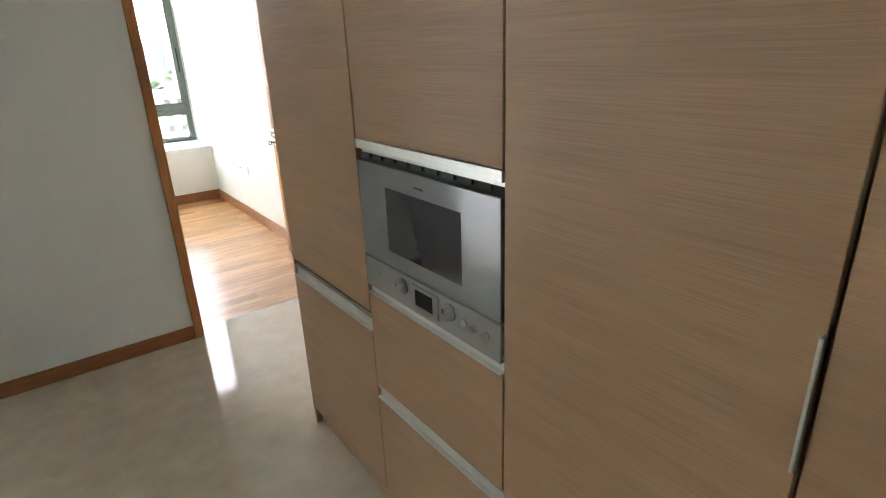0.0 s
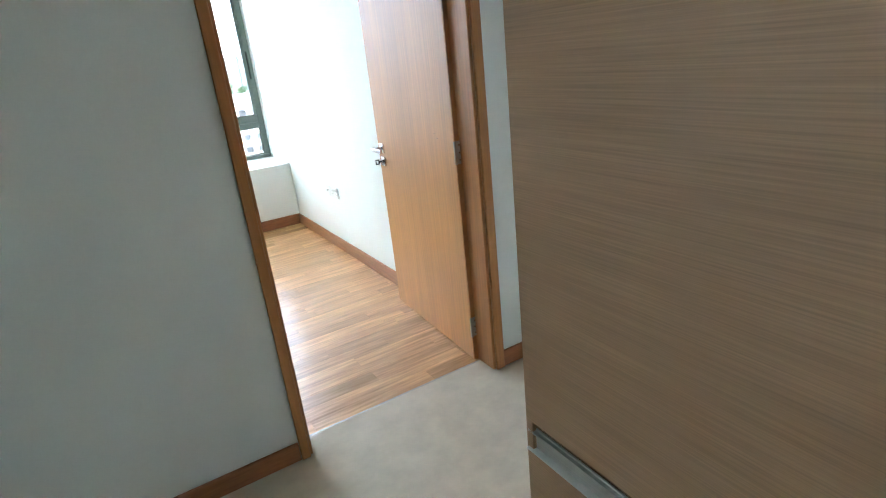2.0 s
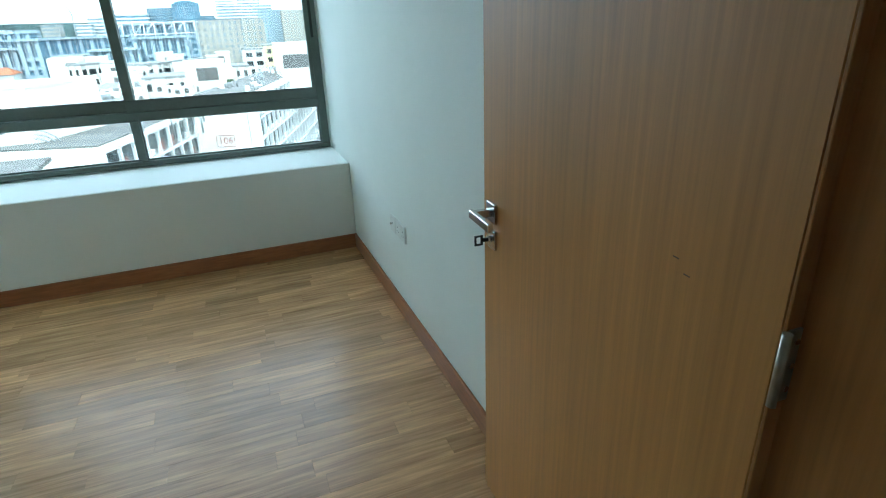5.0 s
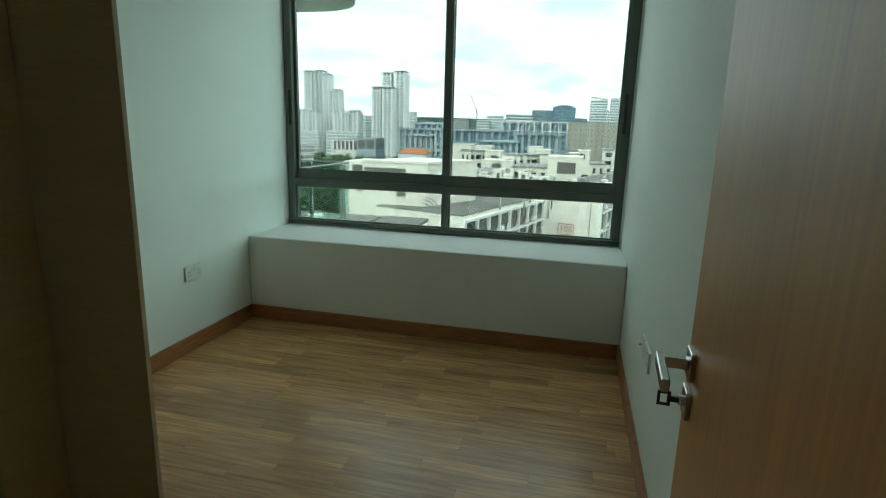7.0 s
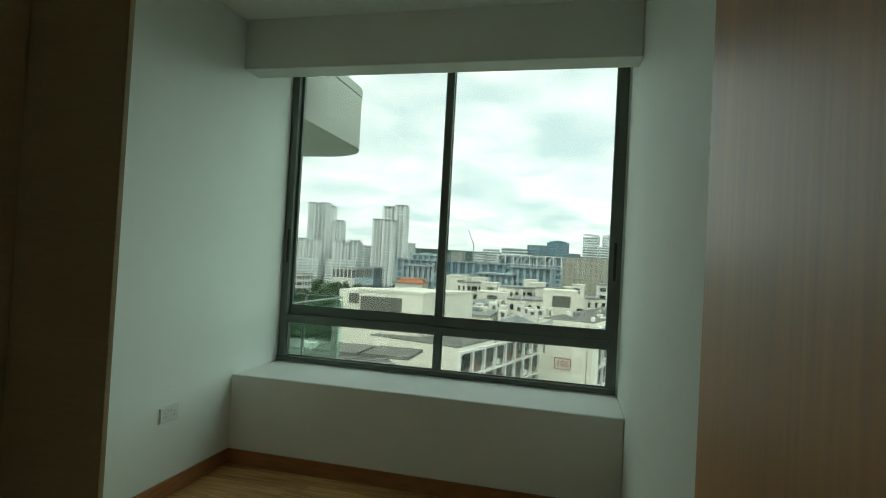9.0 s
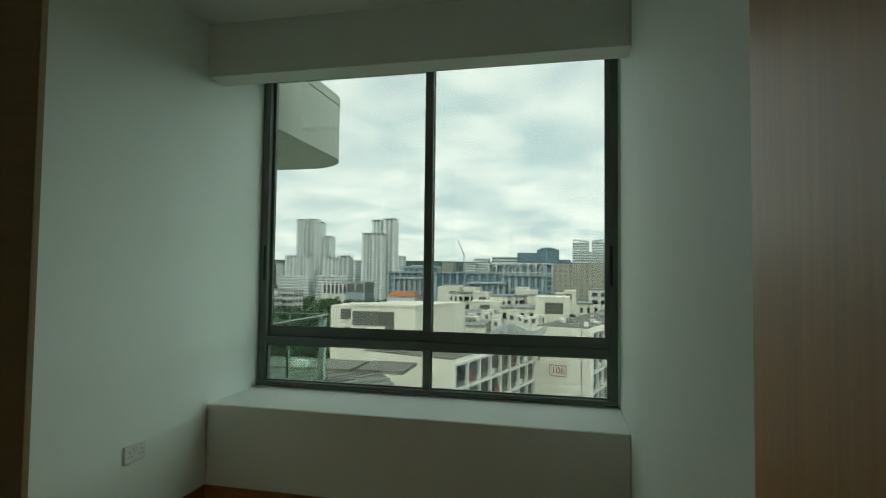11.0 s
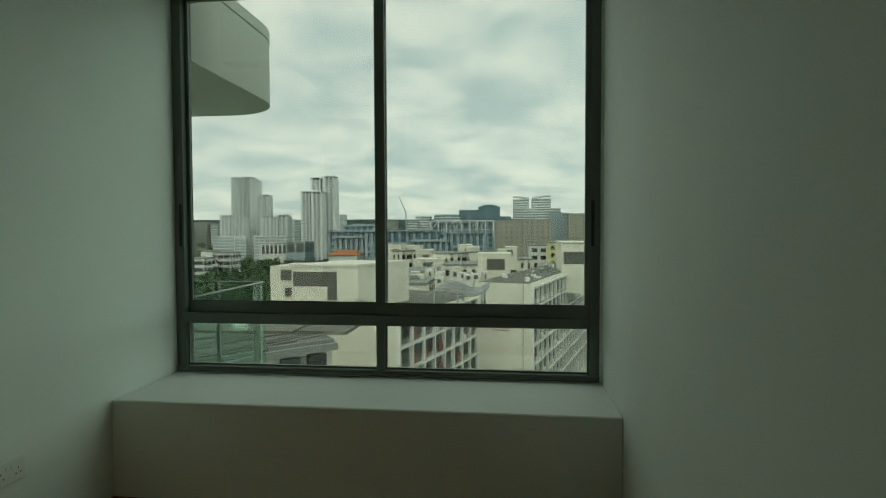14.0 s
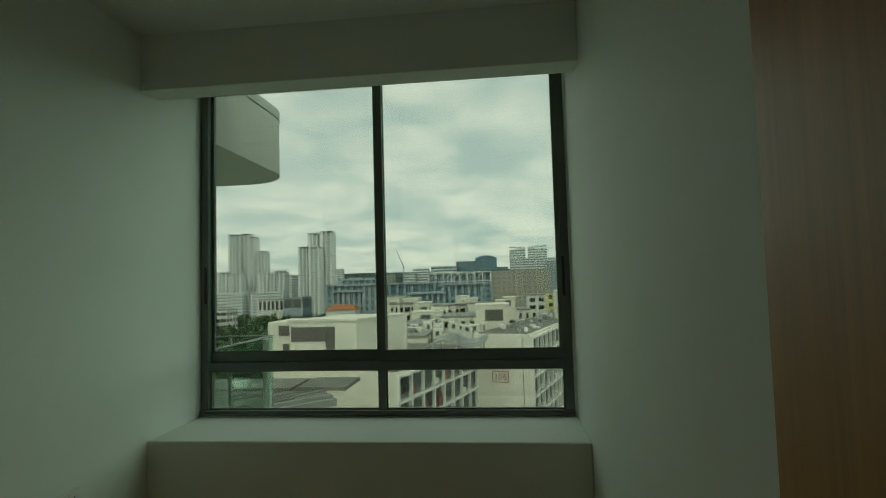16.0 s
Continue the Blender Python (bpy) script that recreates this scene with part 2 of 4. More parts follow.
def thing(name, at, label, category, group="", kind=""):
    ob = new(name)
    ob.location = at
    ORIGIN[ob.name] = Vector(at)
    ob.empty_display_size = 0.1
    return tagged(ob, label, category, group, kind)


def part(name, bm, material, parent, label=""):
    """One mesh under a thing or a part; bm holds places in the world (before the thing is turned)."""
    o = ORIGIN[parent.name]
    ob = new(name, mesh_of(bm, material, o, name))
    ob.parent = parent
    ORIGIN[ob.name] = o
    return tagged(ob, label)


def piece(name, me, at, parent, turn=0.0):
    """A repeat of one mesh under a thing."""
    ob = new(name, me)
    ob.parent = parent
    ob.location = Vector(at) - ORIGIN[parent.name]
    ob.rotation_euler = (0, 0, turn)
    ORIGIN[ob.name] = Vector(at)
    return ob


def solid(name, bm, material, label, category, kind="structure", group=""):
    ob = new(name, mesh_of(bm, material, (0, 0, 0), name))
    ORIGIN[ob.name] = Vector((0, 0, 0))
    return tagged(ob, label, category, group, kind)

# ---- the flat: walls, floors, ceilings ----
XL, YB, SILL = -2.57, -3.20, 0.603      # bedroom: left wall, door wall's inner face, bay ledge
YH, YWIN, ZC = -3.33, 0.61, 3.02        # hall face of the door wall, window plane, ceiling

solid("wall_east", box(0, 0.13, YB, 0.70, -0.15, 3.2), PAINT, "smooth white painted bedroom side wall", "wall")
solid("wall_west", box(XL - 0.13, XL, YB, 0.70, -0.15, 3.2), PAINT, "smooth white painted bedroom wall with socket", "wall")
bm = bmesh.new()
for a, b in ((XL - 0.13, -1.085), (-0.11, 0.27), (1.195, 2.25)):
    box(a, b, YH, YB, -0.15, 3.2, bm=bm)
for a, b in ((-1.085, -0.11), (0.27, 1.195)):
    box(a, b, YH, YB, 2.13, 3.2, bm=bm)
solid("wall_doors", bm, PAINT, "white painted hall wall with two bedroom doorways", "wall")
solid("wall_stub", box(2.25, 2.31, -3.42, YH + 0.13, -0.15, 3.2), PAINT, "short white return wall at the passage end", "wall")
solid("wall_bay", box(XL, 0, 0, 0.70, -0.15, SILL, 0.006), PAINT, "white painted bay window ledge with rounded edge", "ledge")
solid("wall_over_window", box(XL, 0, 0.55, 0.70, 3.0, 3.2), PAINT, "plain white wall over the window", "wall")
solid("pelmet", box(XL + 0.001, -0.001, -0.075, 0.10, 2.682, ZC + 0.01, 0.004), PAINT, "white painted curtain pelmet beam along the ceiling", "beam")
solid("ceiling", box(XL, 0, YB, 0.70, ZC, 3.2), CEIL, "plain white bedroom ceiling", "ceiling")

# other rooms beside and behind, closed round
solid("wall_room_two_east", box(2.25, 2.38, YB, 0.70, -0.15, 3.2), PAINT, "white painted wall of the second bedroom", "wall")
solid("wall_bay_two", box(0.13, 2.25, 0, 0.70, -0.15, SILL), PAINT, "white bay ledge of the second bedroom", "ledge")
solid("wall_over_window_two", box(0.13, 2.25, 0.45, 0.70, 2.8, 3.2), PAINT, "white wall over the second bedroom's window", "wall")
solid("ceiling_two", box(0.13, 2.25, YB, 0.70, ZC, 3.2), CEIL, "plain white ceiling of the second bedroom", "ceiling")
solid("ceiling_hall", box(-7.0, 6.0, -9.0, YH, 2.85, 3.2), CEIL, "plain white hall ceiling", "ceiling")
solid("ceiling_living", box(-7.0, XL - 0.13, YH, 0.25, 2.85, 3.2), CEIL, "plain white living room ceiling", "ceiling")
solid("ceiling_three", box(2.38, 6.0, YH, 0.70, 2.85, 3.2), CEIL, "plain white ceiling of the end room", "ceiling")
solid("wall_south", box(-7.0, 6.0, -9.13, -9.0, -0.15, 3.2), PAINT, "plain white painted wall", "wall")
solid("wall_far_west", box(-7.13, -7.0, -9.13, 0.25, -0.15, 3.2), PAINT, "plain white painted living room wall", "wall")
solid("wall_far_east", box(6.0, 6.13, -9.13, 0.70, -0.15, 3.2), PAINT, "plain white painted end wall", "wall")
solid("wall_passage_south", box(-0.26, 6.0, -4.75, -4.62, -0.15, 3.2), PAINT, "plain white painted passage wall", "wall")
bm = box(-7.0, -6.8, 0.10, 0.25, -0.15, 3.2)
box(-2.85, XL - 0.13, 0.10, 0.25, -0.15, 3.2, bm=bm)
box(-6.8, -2.85, 0.10, 0.25, 2.65, 3.2, bm=bm)
solid("wall_living_north", bm, PAINT, "white wall round the living room's balcony door", "wall")
bm = box(2.38, 3.0, 0.45, 0.70, -0.15, 3.2)
box(5.5, 6.0, 0.45, 0.70, -0.15, 3.2, bm=bm)
box(3.0, 5.5, 0.45, 0.70, -0.15, 0.6, bm=bm)
box(3.0, 5.5, 0.45, 0.70, 2.6, 3.2, bm=bm)
solid("wall_three_north", bm, PAINT, "white window wall of the end room", "wall")
solid("wall_three_stub", box(2.38, 2.90, -3.30, -3.17, -0.15, 3.2), PAINT, "short white wall inside the end room", "wall")

solid("floor", box(XL, 0, -3.215, 0, -0.15, -0.012), SUBFLOOR, "dark bed under the strip parquet", "floor")
solid("floor_hall", box(-7.0, 2.34, -9.0, -3.221, -0.15, 0.0), MARBLE, "polished cream marble hall floor", "floor")
solid("floor_living", box(-7.0, XL - 0.13, -3.221, 0.25, -0.15, 0.0), MARBLE, "polished cream marble living room floor", "floor")
solid("threshold", box(-1.06, -0.135, -3.221, -3.213, -0.10, 0.001), STEEL, "thin metal strip between marble and parquet", "threshold")
solid("threshold_two", box(0.29, 1.175, -3.221, -3.213, -0.10, 0.001), STEEL, "thin metal strip between marble and parquet", "threshold")


def strips(x0, x1, y0, y1, seed, width=0.09):
    """Places and lengths of parquet strips laid along x."""
    rnd = random.Random(seed)
    out = []
    y = y0
    while y < y1 - 0.005:
        w = min(width, y1 - y)
        x = x0 - rnd.uniform(0, 0.55)
        while x < x1:
            n = rnd.choice((0.45, 0.6, 0.75, 0.9))
            a, b = max(x, x0), min(x + n, x1)
            if b - a > 0.02:
                out.append((a, b, y, y + w))
            x += n
        y += width
    return out


for nm, x0, x1, y0, seed in (("floor_two", 0.13, 2.25, -3.213, 5), ("floor_three", 2.34, 6.0, -4.62, 6)):
    bm = bmesh.new()
    for a, b, c, d in strips(x0, x1, y0, 0.0 if nm == "floor_two" else 0.45, seed, 0.09):
        box(a + 0.0004, b - 0.0004, c + 0.0004, d - 0.0004, -0.15, 0.0, bm=bm)
    solid(nm, bm, PLANK, "oak strip parquet floor of a neighbouring room", "floor")

# skirting boards
def skirting(x0, x1, y0, y1, h=0.10):
    bm = box(x0, x1, y0, y1, 0.0, h, 0.003)
    return solid("baseboard", bm, SKIRT, "reddish brown wooden skirting board", "skirting board")


T = 0.014
skirting(XL, 0, -T, 0)
skirting(XL, XL + T, -2.02, -T)
skirting(-T, 0, YB + 0.045, -T)
skirting(XL - 0.13, -1.104, YH - T, YH, 0.082)
skirting(-0.076, 0.236, YH - T, YH, 0.085)
skirting(1.232, 2.25, YH - T, YH)
skirting(2.25 - T, 2.25, -3.42, YH - T)
skirting(0.13, 0.13 + T, YB + 0.06, -T)
skirting(2.25 - T, 2.25, -2.58, -T)
skirting(0.13, 2.25, -T, 0)
skirting(2.38, 2.90 + T, -3.30 - T, -3.30)
skirting(6.0 - T, 6.0, -4.62, 0.45)

# ---- door frames ----
def door_frame(name, x0, x1, label, strike=None, hinge_left=False):
    """Veneered lining and architraves round a doorway clear from x0 to x1 in the wall of doors."""
    t = thing(name, ((x0 + x1) / 2, YH, 0), label, "door frame", kind="structure")
    h = 2.10
    part("jamb", box(x0 - 0.028, x0, YH - 0.004, YB + 0.004, 0, h, 0.002), TRIM, t)
    part("jamb", box(x1, x1 + 0.028, YH - 0.004, YB + 0.004, 0, h, 0.002), TRIM, t)
    part("head", box(x0 - 0.028, x1 + 0.028, YH - 0.004, YB + 0.004, h, h + 0.028, 0.002), TRIM, t)
    for y0, y1 in ((YH - 0.020, YH - 0.004), (YB + 0.004, YB + 0.020)):
        part("architrave", box(x0 - 0.048, x0 - 0.012, y0, y1, 0, h + 0.06, 0.005, segments=2), TRIM, t)
        part("architrave", box(x1 + 0.012, x1 + 0.058, y0, y1, 0, h + 0.06, 0.005, segments=2), TRIM, t)
        part("architrave", box(x0 - 0.012, x1 + 0.012, y0, y1, h + 0.006, h + 0.06, 0.004), TRIM, t)
    ys = YB - 0.046
    part("stop", box(x0, x0 + 0.012, ys - 0.035, ys, 0, h, 0.002), TRIM, t)
    if strike:
        part("stop", box(x1 - 0.012, x1, ys - 0.035, ys, 0, h, 0.002), TRIM, t)
    if strike:
        for z0, z1 in ((0.965, 1.025), (0.875, 0.945)):
            s = part("strike_plate", box(x1 - 0.002, x1 + 0.001, -3.250, -3.214, z0, z1), CHROME, t, "satin steel strike plate")
            part("latch_hole", box(x1 - 0.0035, x1 + 0.001, -3.239, -3.225, z0 + 0.012, z1 - 0.012), BLACK, s)
    return t


door_frame("door_frame_1", -1.055, -0.135, "orange-brown veneered frame round the open bedroom doorway")
door_frame("door_frame_2", 0.285, 1.165, "orange-brown veneered frame of the neighbouring doorway", True)

t = thing("door_frame_3", (2.28, -3.45, 0), "orange-brown veneered door frame across the passage end", "door frame", kind="structure")
part("jamb", box(2.245, 2.385, -3.455, -3.422, 0, 2.10, 0.003), TRIM, t)
part("architrave", box(2.232, 2.246, -3.475, -3.418, 0, 2.15, 0.004), TRIM, t)
part("architrave", box(2.232, 2.246, -4.60, -4.54, 0, 2.15, 0.004), TRIM, t)
part("jamb", box(2.245, 2.385, -4.60, -4.565, 0, 2.10, 0.003), TRIM, t)
part("head", box(2.245, 2.385, -4.565, -3.455, 2.07, 2.10, 0.003), TRIM, t)
solid("wall_passage_end", box(2.25, 2.38, -4.62, -3.42, 2.102, 2.85), PAINT, "white wall over the passage end doorway", "wall")

# ---- bedroom door, standing open ----
d = thing("door_1", (-0.150, -3.205, 0), "open wooden flush door in warm oak veneer with lever handle", "door", kind="structure")
X0, X1 = -0.158, -0.114
part("door_leaf", box(X0, X1, -3.200, -2.305, 0.006, 2.09, 0.002), DOORV, d)
part("edge_lipping", box(X0 + 0.001, X1 - 0.001, -2.3055, -2.301, 0.006, 2.09, 0.001), TRIM, d, "darker hardwood lipping on the door's edge")
part("edge_lipping", box(X0 + 0.001, X1 - 0.001, -3.2045, -3.1995, 0.006, 2.09, 0.001), TRIM, d, "darker hardwood lipping on the door's edge")
hd = part("handle_rose", box(X0 - 0.010, X0, -2.392, -2.340, 0.958, 1.010, 0.0015), CHROME, d, "square satin chrome rose")
part("handle_neck", box(X0 - 0.052, X0 - 0.009, -2.376, -2.356, 0.974, 0.994, 0.002), CHROME, hd)
part("lever", box(X0 - 0.064, X0 - 0.050, -2.478, -2.352, 0.973, 0.995, 0.002), CHROME, hd, "flat satin chrome lever")
kr = part("key_rose", box(X0 - 0.010, X0, -2.392, -2.340, 0.885, 0.937, 0.0015), CHROME, d, "square satin chrome key rose")
part("cylinder", tube((X0 - 0.018, -2.366, 0.911), (X0 - 0.009, -2.366, 0.911), 0.009), CHROME, kr)
bm = box(X0 - 0.032, X0 - 0.016, -2.368, -2.364, 0.906, 0.916)
bow = box(X0 - 0.054, X0 - 0.031, -2.3675, -2.3645, 0.897, 0.902, bm=bm)
box(X0 - 0.054, X0 - 0.031, -2.3675, -2.3645, 0.920, 0.925, bm=bm)
box(X0 - 0.054, X0 - 0.049, -2.3675, -2.3645, 0.902, 0.920, bm=bm)
box(X0 - 0.037, X0 - 0.031, -2.3675, -2.3645, 0.902, 0.920, bm=bm)
part("key", bm, PVC, kr, "key left in the lock")
for z in (0.19, 1.05, 1.90):
    h = part("hinge", box(X0 + 0.004, X1 - 0.008, -3.2075, -3.2042, z - 0.05, z + 0.05), STEEL, d, "steel butt hinge")
    part("knuckle", tube((X0 - 0.004, -3.2105, z - 0.05), (X0 - 0.004, -3.2105, z + 0.05), 0.006, n=10), STEEL, h)
    for dz in (-0.033, 0.0, 0.033):
        part("screw", tube((X0 + 0.018, -3.2088, z + dz), (X0 + 0.018, -3.207, z + dz), 0.004, n=8), CHROME, h)
for k, (y, z) in enumerate(((-3.02, 1.118), (-3.045, 1.100))):
    part("scratch", box(X0 - 0.0006, X0 + 0.001, y - 0.006, y + 0.006, z - 0.001, z + 0.001), CABEDGE, d, "short dark scratch")
d.rotation_euler = (0, 0, radians(-3.2))

# ---- wardrobes beside the doorways ----
def wardrobe(x0, x1, front, open_side, label):
    """A built-in wardrobe against the wall of doors; its side panel shows to the doorway."""
    t = thing("wardrobe", ((x0 + x1) / 2, YB, 0), label, "wardrobe")
    part("body", box(x0 + 0.02, x1 - 0.02, YB + 0.022, front - 0.022, 0.0, 2.68), WARD, t)
    for a in (x0, x1 - 0.019):
        part("side_panel", box(a, a + 0.019, YB + 0.021, front, 0.0, 2.70, 0.0015), WARD, t)
    n = 3
    w = (x1 - x0 - 0.042) / n
    for i in range(n):
        a = x0 + 0.021 + i * w
        p = part("wardrobe_door", box(a + 0.0015, a + w - 0.0015, front - 0.020, front - 0.002, 0.06, 2.69, 0.0015), WARD, t)
        part("pull", box(a + w - 0.03, a + w - 0.015, front - 0.003, front + 0.012, 0.95, 1.15, 0.002), ALU, p, "aluminium pull")
    part("top", box(x0 + 0.02, x1 - 0.02, YB + 0.022, front - 0.002, 2.681, 2.70), WARD, t)
    return t


t = thing("wardrobe", (XL + 0.3, -2.6, 0), "tall brown laminate wardrobe with one door standing open", "wardrobe")
part("body", box(XL + 0.001, -1.992, YB + 0.022, -2.0225, 0.0, 2.70, 0.002), WARD, t)
part("front_panel", box(-1.991, -1.973, -3.176, -2.0225, 0.02, 2.69, 0.0015), WARD, t)
part("open_door", box(-1.990, -1.612, -2.020, -2.001, 0.02, 2.69, 0.0015), WARD, t, "wardrobe door leaf standing open")
wardrobe(1.275, 2.249, -2.62, -1, "tall beige laminate wardrobe inside the neighbouring bedroom")

# ---- windows ----
def window(name, x0, x1, z0, z1, xm, y, label, zt=0.914):
    """Aluminium window: two tall sliding lights over two low fixed ones."""
    t = thing(name, ((x0 + x1) / 2, y, z0), label, "window", kind="structure")
    a, b = y - 0.035, y + 0.05
    part("sill_track", box(x0, x1, a - 0.012, b, z0, z0 + 0.036, 0.003), WINALU, t)
    part("sill_lip", box(x0 + 0.01, x1 - 0.01, a - 0.019, a - 0.0125, z0 + 0.002, z0 + 0.014, 0.002), WINALU, t)
    part("frame_side", box(x0, x0 + 0.060, a, b, z0 + 0.036, z1, 0.003), WINALU, t)
    part("frame_side", box(x1 - 0.056, x1, a, b, z0 + 0.036, z1, 0.003), WINALU, t)
    part("frame_head", box(x0 + 0.060, x1 - 0.056, a, b, z1 - 0.06, z1, 0.003), WINALU, t)
    part("transom", box(x0 + 0.060, x1 - 0.056, a - 0.006, b, zt, zt + 0.055, 0.003), WINALU, t)
    part("low_mullion", box(xm - 0.023, xm + 0.023, a, b, z0 + 0.036, zt, 0.003), WINALU, t)
    for u0, u1 in ((x0 + 0.060, xm - 0.023), (xm + 0.023, x1 - 0.056)):
        bm = box(u0, u1, y - 0.012, y - 0.002, z0 + 0.036, z0 + 0.046)
        box(u0, u1, y - 0.012, y - 0.002, zt - 0.010, zt, bm=bm)
        box(u0, u0 + 0.010, y - 0.012, y - 0.002, z0 + 0.046, zt - 0.010, bm=bm)
        box(u1 - 0.010, u1, y - 0.012, y - 0.002, z0 + 0.046, zt - 0.010, bm=bm)
        part("bead", bm, WINALU, t)
        g = part("pane", box(u0 + 0.004, u1 - 0.004, y, y + 0.006, z0 + 0.038, zt - 0.002), PANE, t, "dark tinted glass that dims the view out")
        g.visible_shadow = False
    zb, zh = zt + 0.055, z1 - 0.06
    for i, (u0, u1, ya) in enumerate(((x0 + 0.050, xm + 0.030, y + 0.008), (xm - 0.032, x1 - 0.050, y - 0.028))):
        yb, lo, st, mid = ya + 0.030, 0.072, 0.032, 0.060
        left, right = (st, mid) if i == 0 else (mid, st)
        s = part("sash", box(u0, u1, ya, yb, zb, zb + lo, 0.003), WINALU, t, "sliding window sash")
        part("sash_stile", box(u0, u0 + left, ya, yb, zb + lo, zh, 0.003), WINALU, s)
        part("sash_stile", box(u1 - right, u1, ya, yb, zb + lo, zh, 0.003), WINALU, s)
        part("sash_head", box(u0 + left, u1 - right, ya, yb, zh - 0.05, zh), WINALU, s)
        part("gasket", box(u0 + left, u1 - right, ya - 0.001, ya + 0.011, zb + lo, zb + lo + 0.004), SEAL, s, "thin black rubber gasket")
        g = part("pane", box(u0 + left - 0.002, u1 - right + 0.002, ya + 0.012, ya + 0.018, zb + lo - 0.004, zh - 0.046), PANE, s, "dark tinted glass that dims the view out")
        g.visible_shadow = False
        hx = x0 + 0.030 if i == 0 else x1 - 0.050
        part("handle_recess", box(hx, hx + 0.018, a - 0.004, a + 0.001, 1.38, 1.64, 0.003), SEAL, s, "black recessed pull")
    return t


bm = box(-0.012, 0, 0.56, 0.68, SILL, 3.0)
box(XL, -0.012, 0.57, 0.68, SILL, 0.608, bm=bm)
solid("window_reveal", bm, PAINT, "white plaster strip round the window frame", "wall")
window("window_1", XL + 0.001, -0.014, 0.609, 2.995, -1.278, YWIN, "dark grey aluminium sliding window with city view")
# the next two are out of view, added to light their rooms
window("window_2", 0.135, 2.245, 0.610, 2.79, 1.19, YWIN, "unseen dark grey aluminium window added to light the second bedroom")
window("window_3", 3.0, 5.5, 0.605, 2.345, 4.25, YWIN, "unseen dark grey aluminium window added to light the end room")
solid("window_cord", tube((-0.014, 0.560, 0.66), (-0.014, 0.566, 1.10), 0.0025, n=6), PLASTIC, "thin white cord beside the window frame", "cord", kind="thing")

t = thing("balcony_door", (-4.8, 0.17, 0), "dark aluminium sliding balcony door with dark tinted glass", "door", kind="structure")
for a in (-6.8, -5.45, -4.16, -2.91):
    part("stile", box(a, a + 0.06, 0.14, 0.21, 0.0, 2.65, 0.003), WINALU, t)
part("rail", box(-6.74, -2.91, 0.14, 0.21, 2.59, 2.65), WINALU, t)
part("rail", box(-6.74, -2.91, 0.14, 0.21, 0.0, 0.05), WINALU, t)
for a, b in ((-6.74, -5.45), (-5.39, -4.16), (-4.10, -2.91)):
    g = part("pane", box(a, b, 0.172, 0.180, 0.05, 2.59), PANE, t)
    g.visible_shadow = False

# ---- sockets ----
def socket(name_at, axis, label):
    """A double switched wall socket on a wall whose face looks along +x (axis 1) or -x (axis -1)."""
    x, y, z = name_at
    s = axis
    t = thing("wall_socket", (x, y, z), label, "socket")
    w, h = 0.146, 0.086
    pl = part("faceplate", box(x, x + s * 0.010, y - w / 2, y + w / 2, z - h / 2, z + h / 2, 0.003, segments=2), PLASTIC, t)
    part("back_box", box(x, x + s * 0.003, y - w / 2 - 0.003, y + w / 2 + 0.003, z - h / 2 - 0.003, z + h / 2 + 0.003), PLASTIC, t)
    for k in (-1, 1):
        part("switch", box(x + s * 0.009, x + s * 0.0135, y + k * 0.012 - 0.008, y + k * 0.012 + 0.008, z + 0.014, z + 0.032, 0.0015), PLASTIC, t)
        c = y + k * 0.040
        for dy, dz, a, b in ((0, 0.010, 0.002, 0.004), (-0.011, -0.012, 0.0035, 0.002), (0.011, -0.012, 0.0035, 0.002)):
            part("pin_hole", box(x + s * 0.0098, x + s * 0.0104, c + dy - a, c + dy + a, z + dz - b, z + dz + b), BLACK, t)
    return t


socket((XL, -0.593, 0.485), 1, "white double wall socket on the white bedroom wall")
socket((0.0, -1.135, 0.495), -1, "white double wall socket near the open door")
t = thing("aerial_outlet", (0.0, -1.010, 0.495), "white single aerial outlet beside the double socket", "socket")
part("faceplate", box(-0.010, 0.0, -1.053, -0.967, 0.452, 0.538, 0.003, segments=2), PLASTIC, t)
part("connector", tube((-0.024, -1.010, 0.500), (-0.009, -1.010, 0.500), 0.005, n=12), CHROME, t)

# ---- kitchen tall units ----
CF = -0.880
def front(name, parent, y0, y1, z0, z1, label=""):
    p = part(name, box(CF, CF + 0.020, y0 + 0.0018, y1 - 0.0018, z0, z1, 0.0012), CABV, parent, label)
    return p


def lip(parent, y0, y1, z):
    """An aluminium grip profile whose lip caps the front below z."""
    bm = box(CF - 0.004, CF + 0.019, y0 + 0.002, y1 - 0.002, z, z + 0.004, 0.0008)
    box(CF + 0.010, CF + 0.013, y0 + 0.002, y1 - 0.002, z + 0.004, z + 0.050, bm=bm)
    box(CF + 0.002, CF + 0.010, y0 + 0.002, y1 - 0.002, z + 0.040, z + 0.046, bm=bm)
    return part("grip_profile", bm, ALU, parent, "brushed aluminium grip profile")


def unit(y0, y1, label):
    t = thing("tall_cabinet", (CF, (y0 + y1) / 2, 0), label, "cabinet", group="kitchen tall units")
    part("carcass", box(CF + 0.026, -0.265, y0, y1, 0.1, 2.78), CABEDGE, t)
    part("kick_board", box(CF + 0.03, CF + 0.045, y0, y1, 0, 0.1), CABV, t)
    return t


u = unit(-5.128, -4.523, "tall oak veneer kitchen cabinet with aluminium grip rail")
part("end_panel", box(CF + 0.002, -0.265, -4.522, -4.503, 0, 2.78, 0.001), CABV, u)
front("upper_door", u, -5.128, -4.505, 0.792, 2.78)
lip(u, -5.128, -4.505, 0.722)
front("lower_door", u, -5.128, -4.505, 0.085, 0.720)
u = unit(-5.728, -5.130, "oak veneer oven housing cabinet with two drawers")
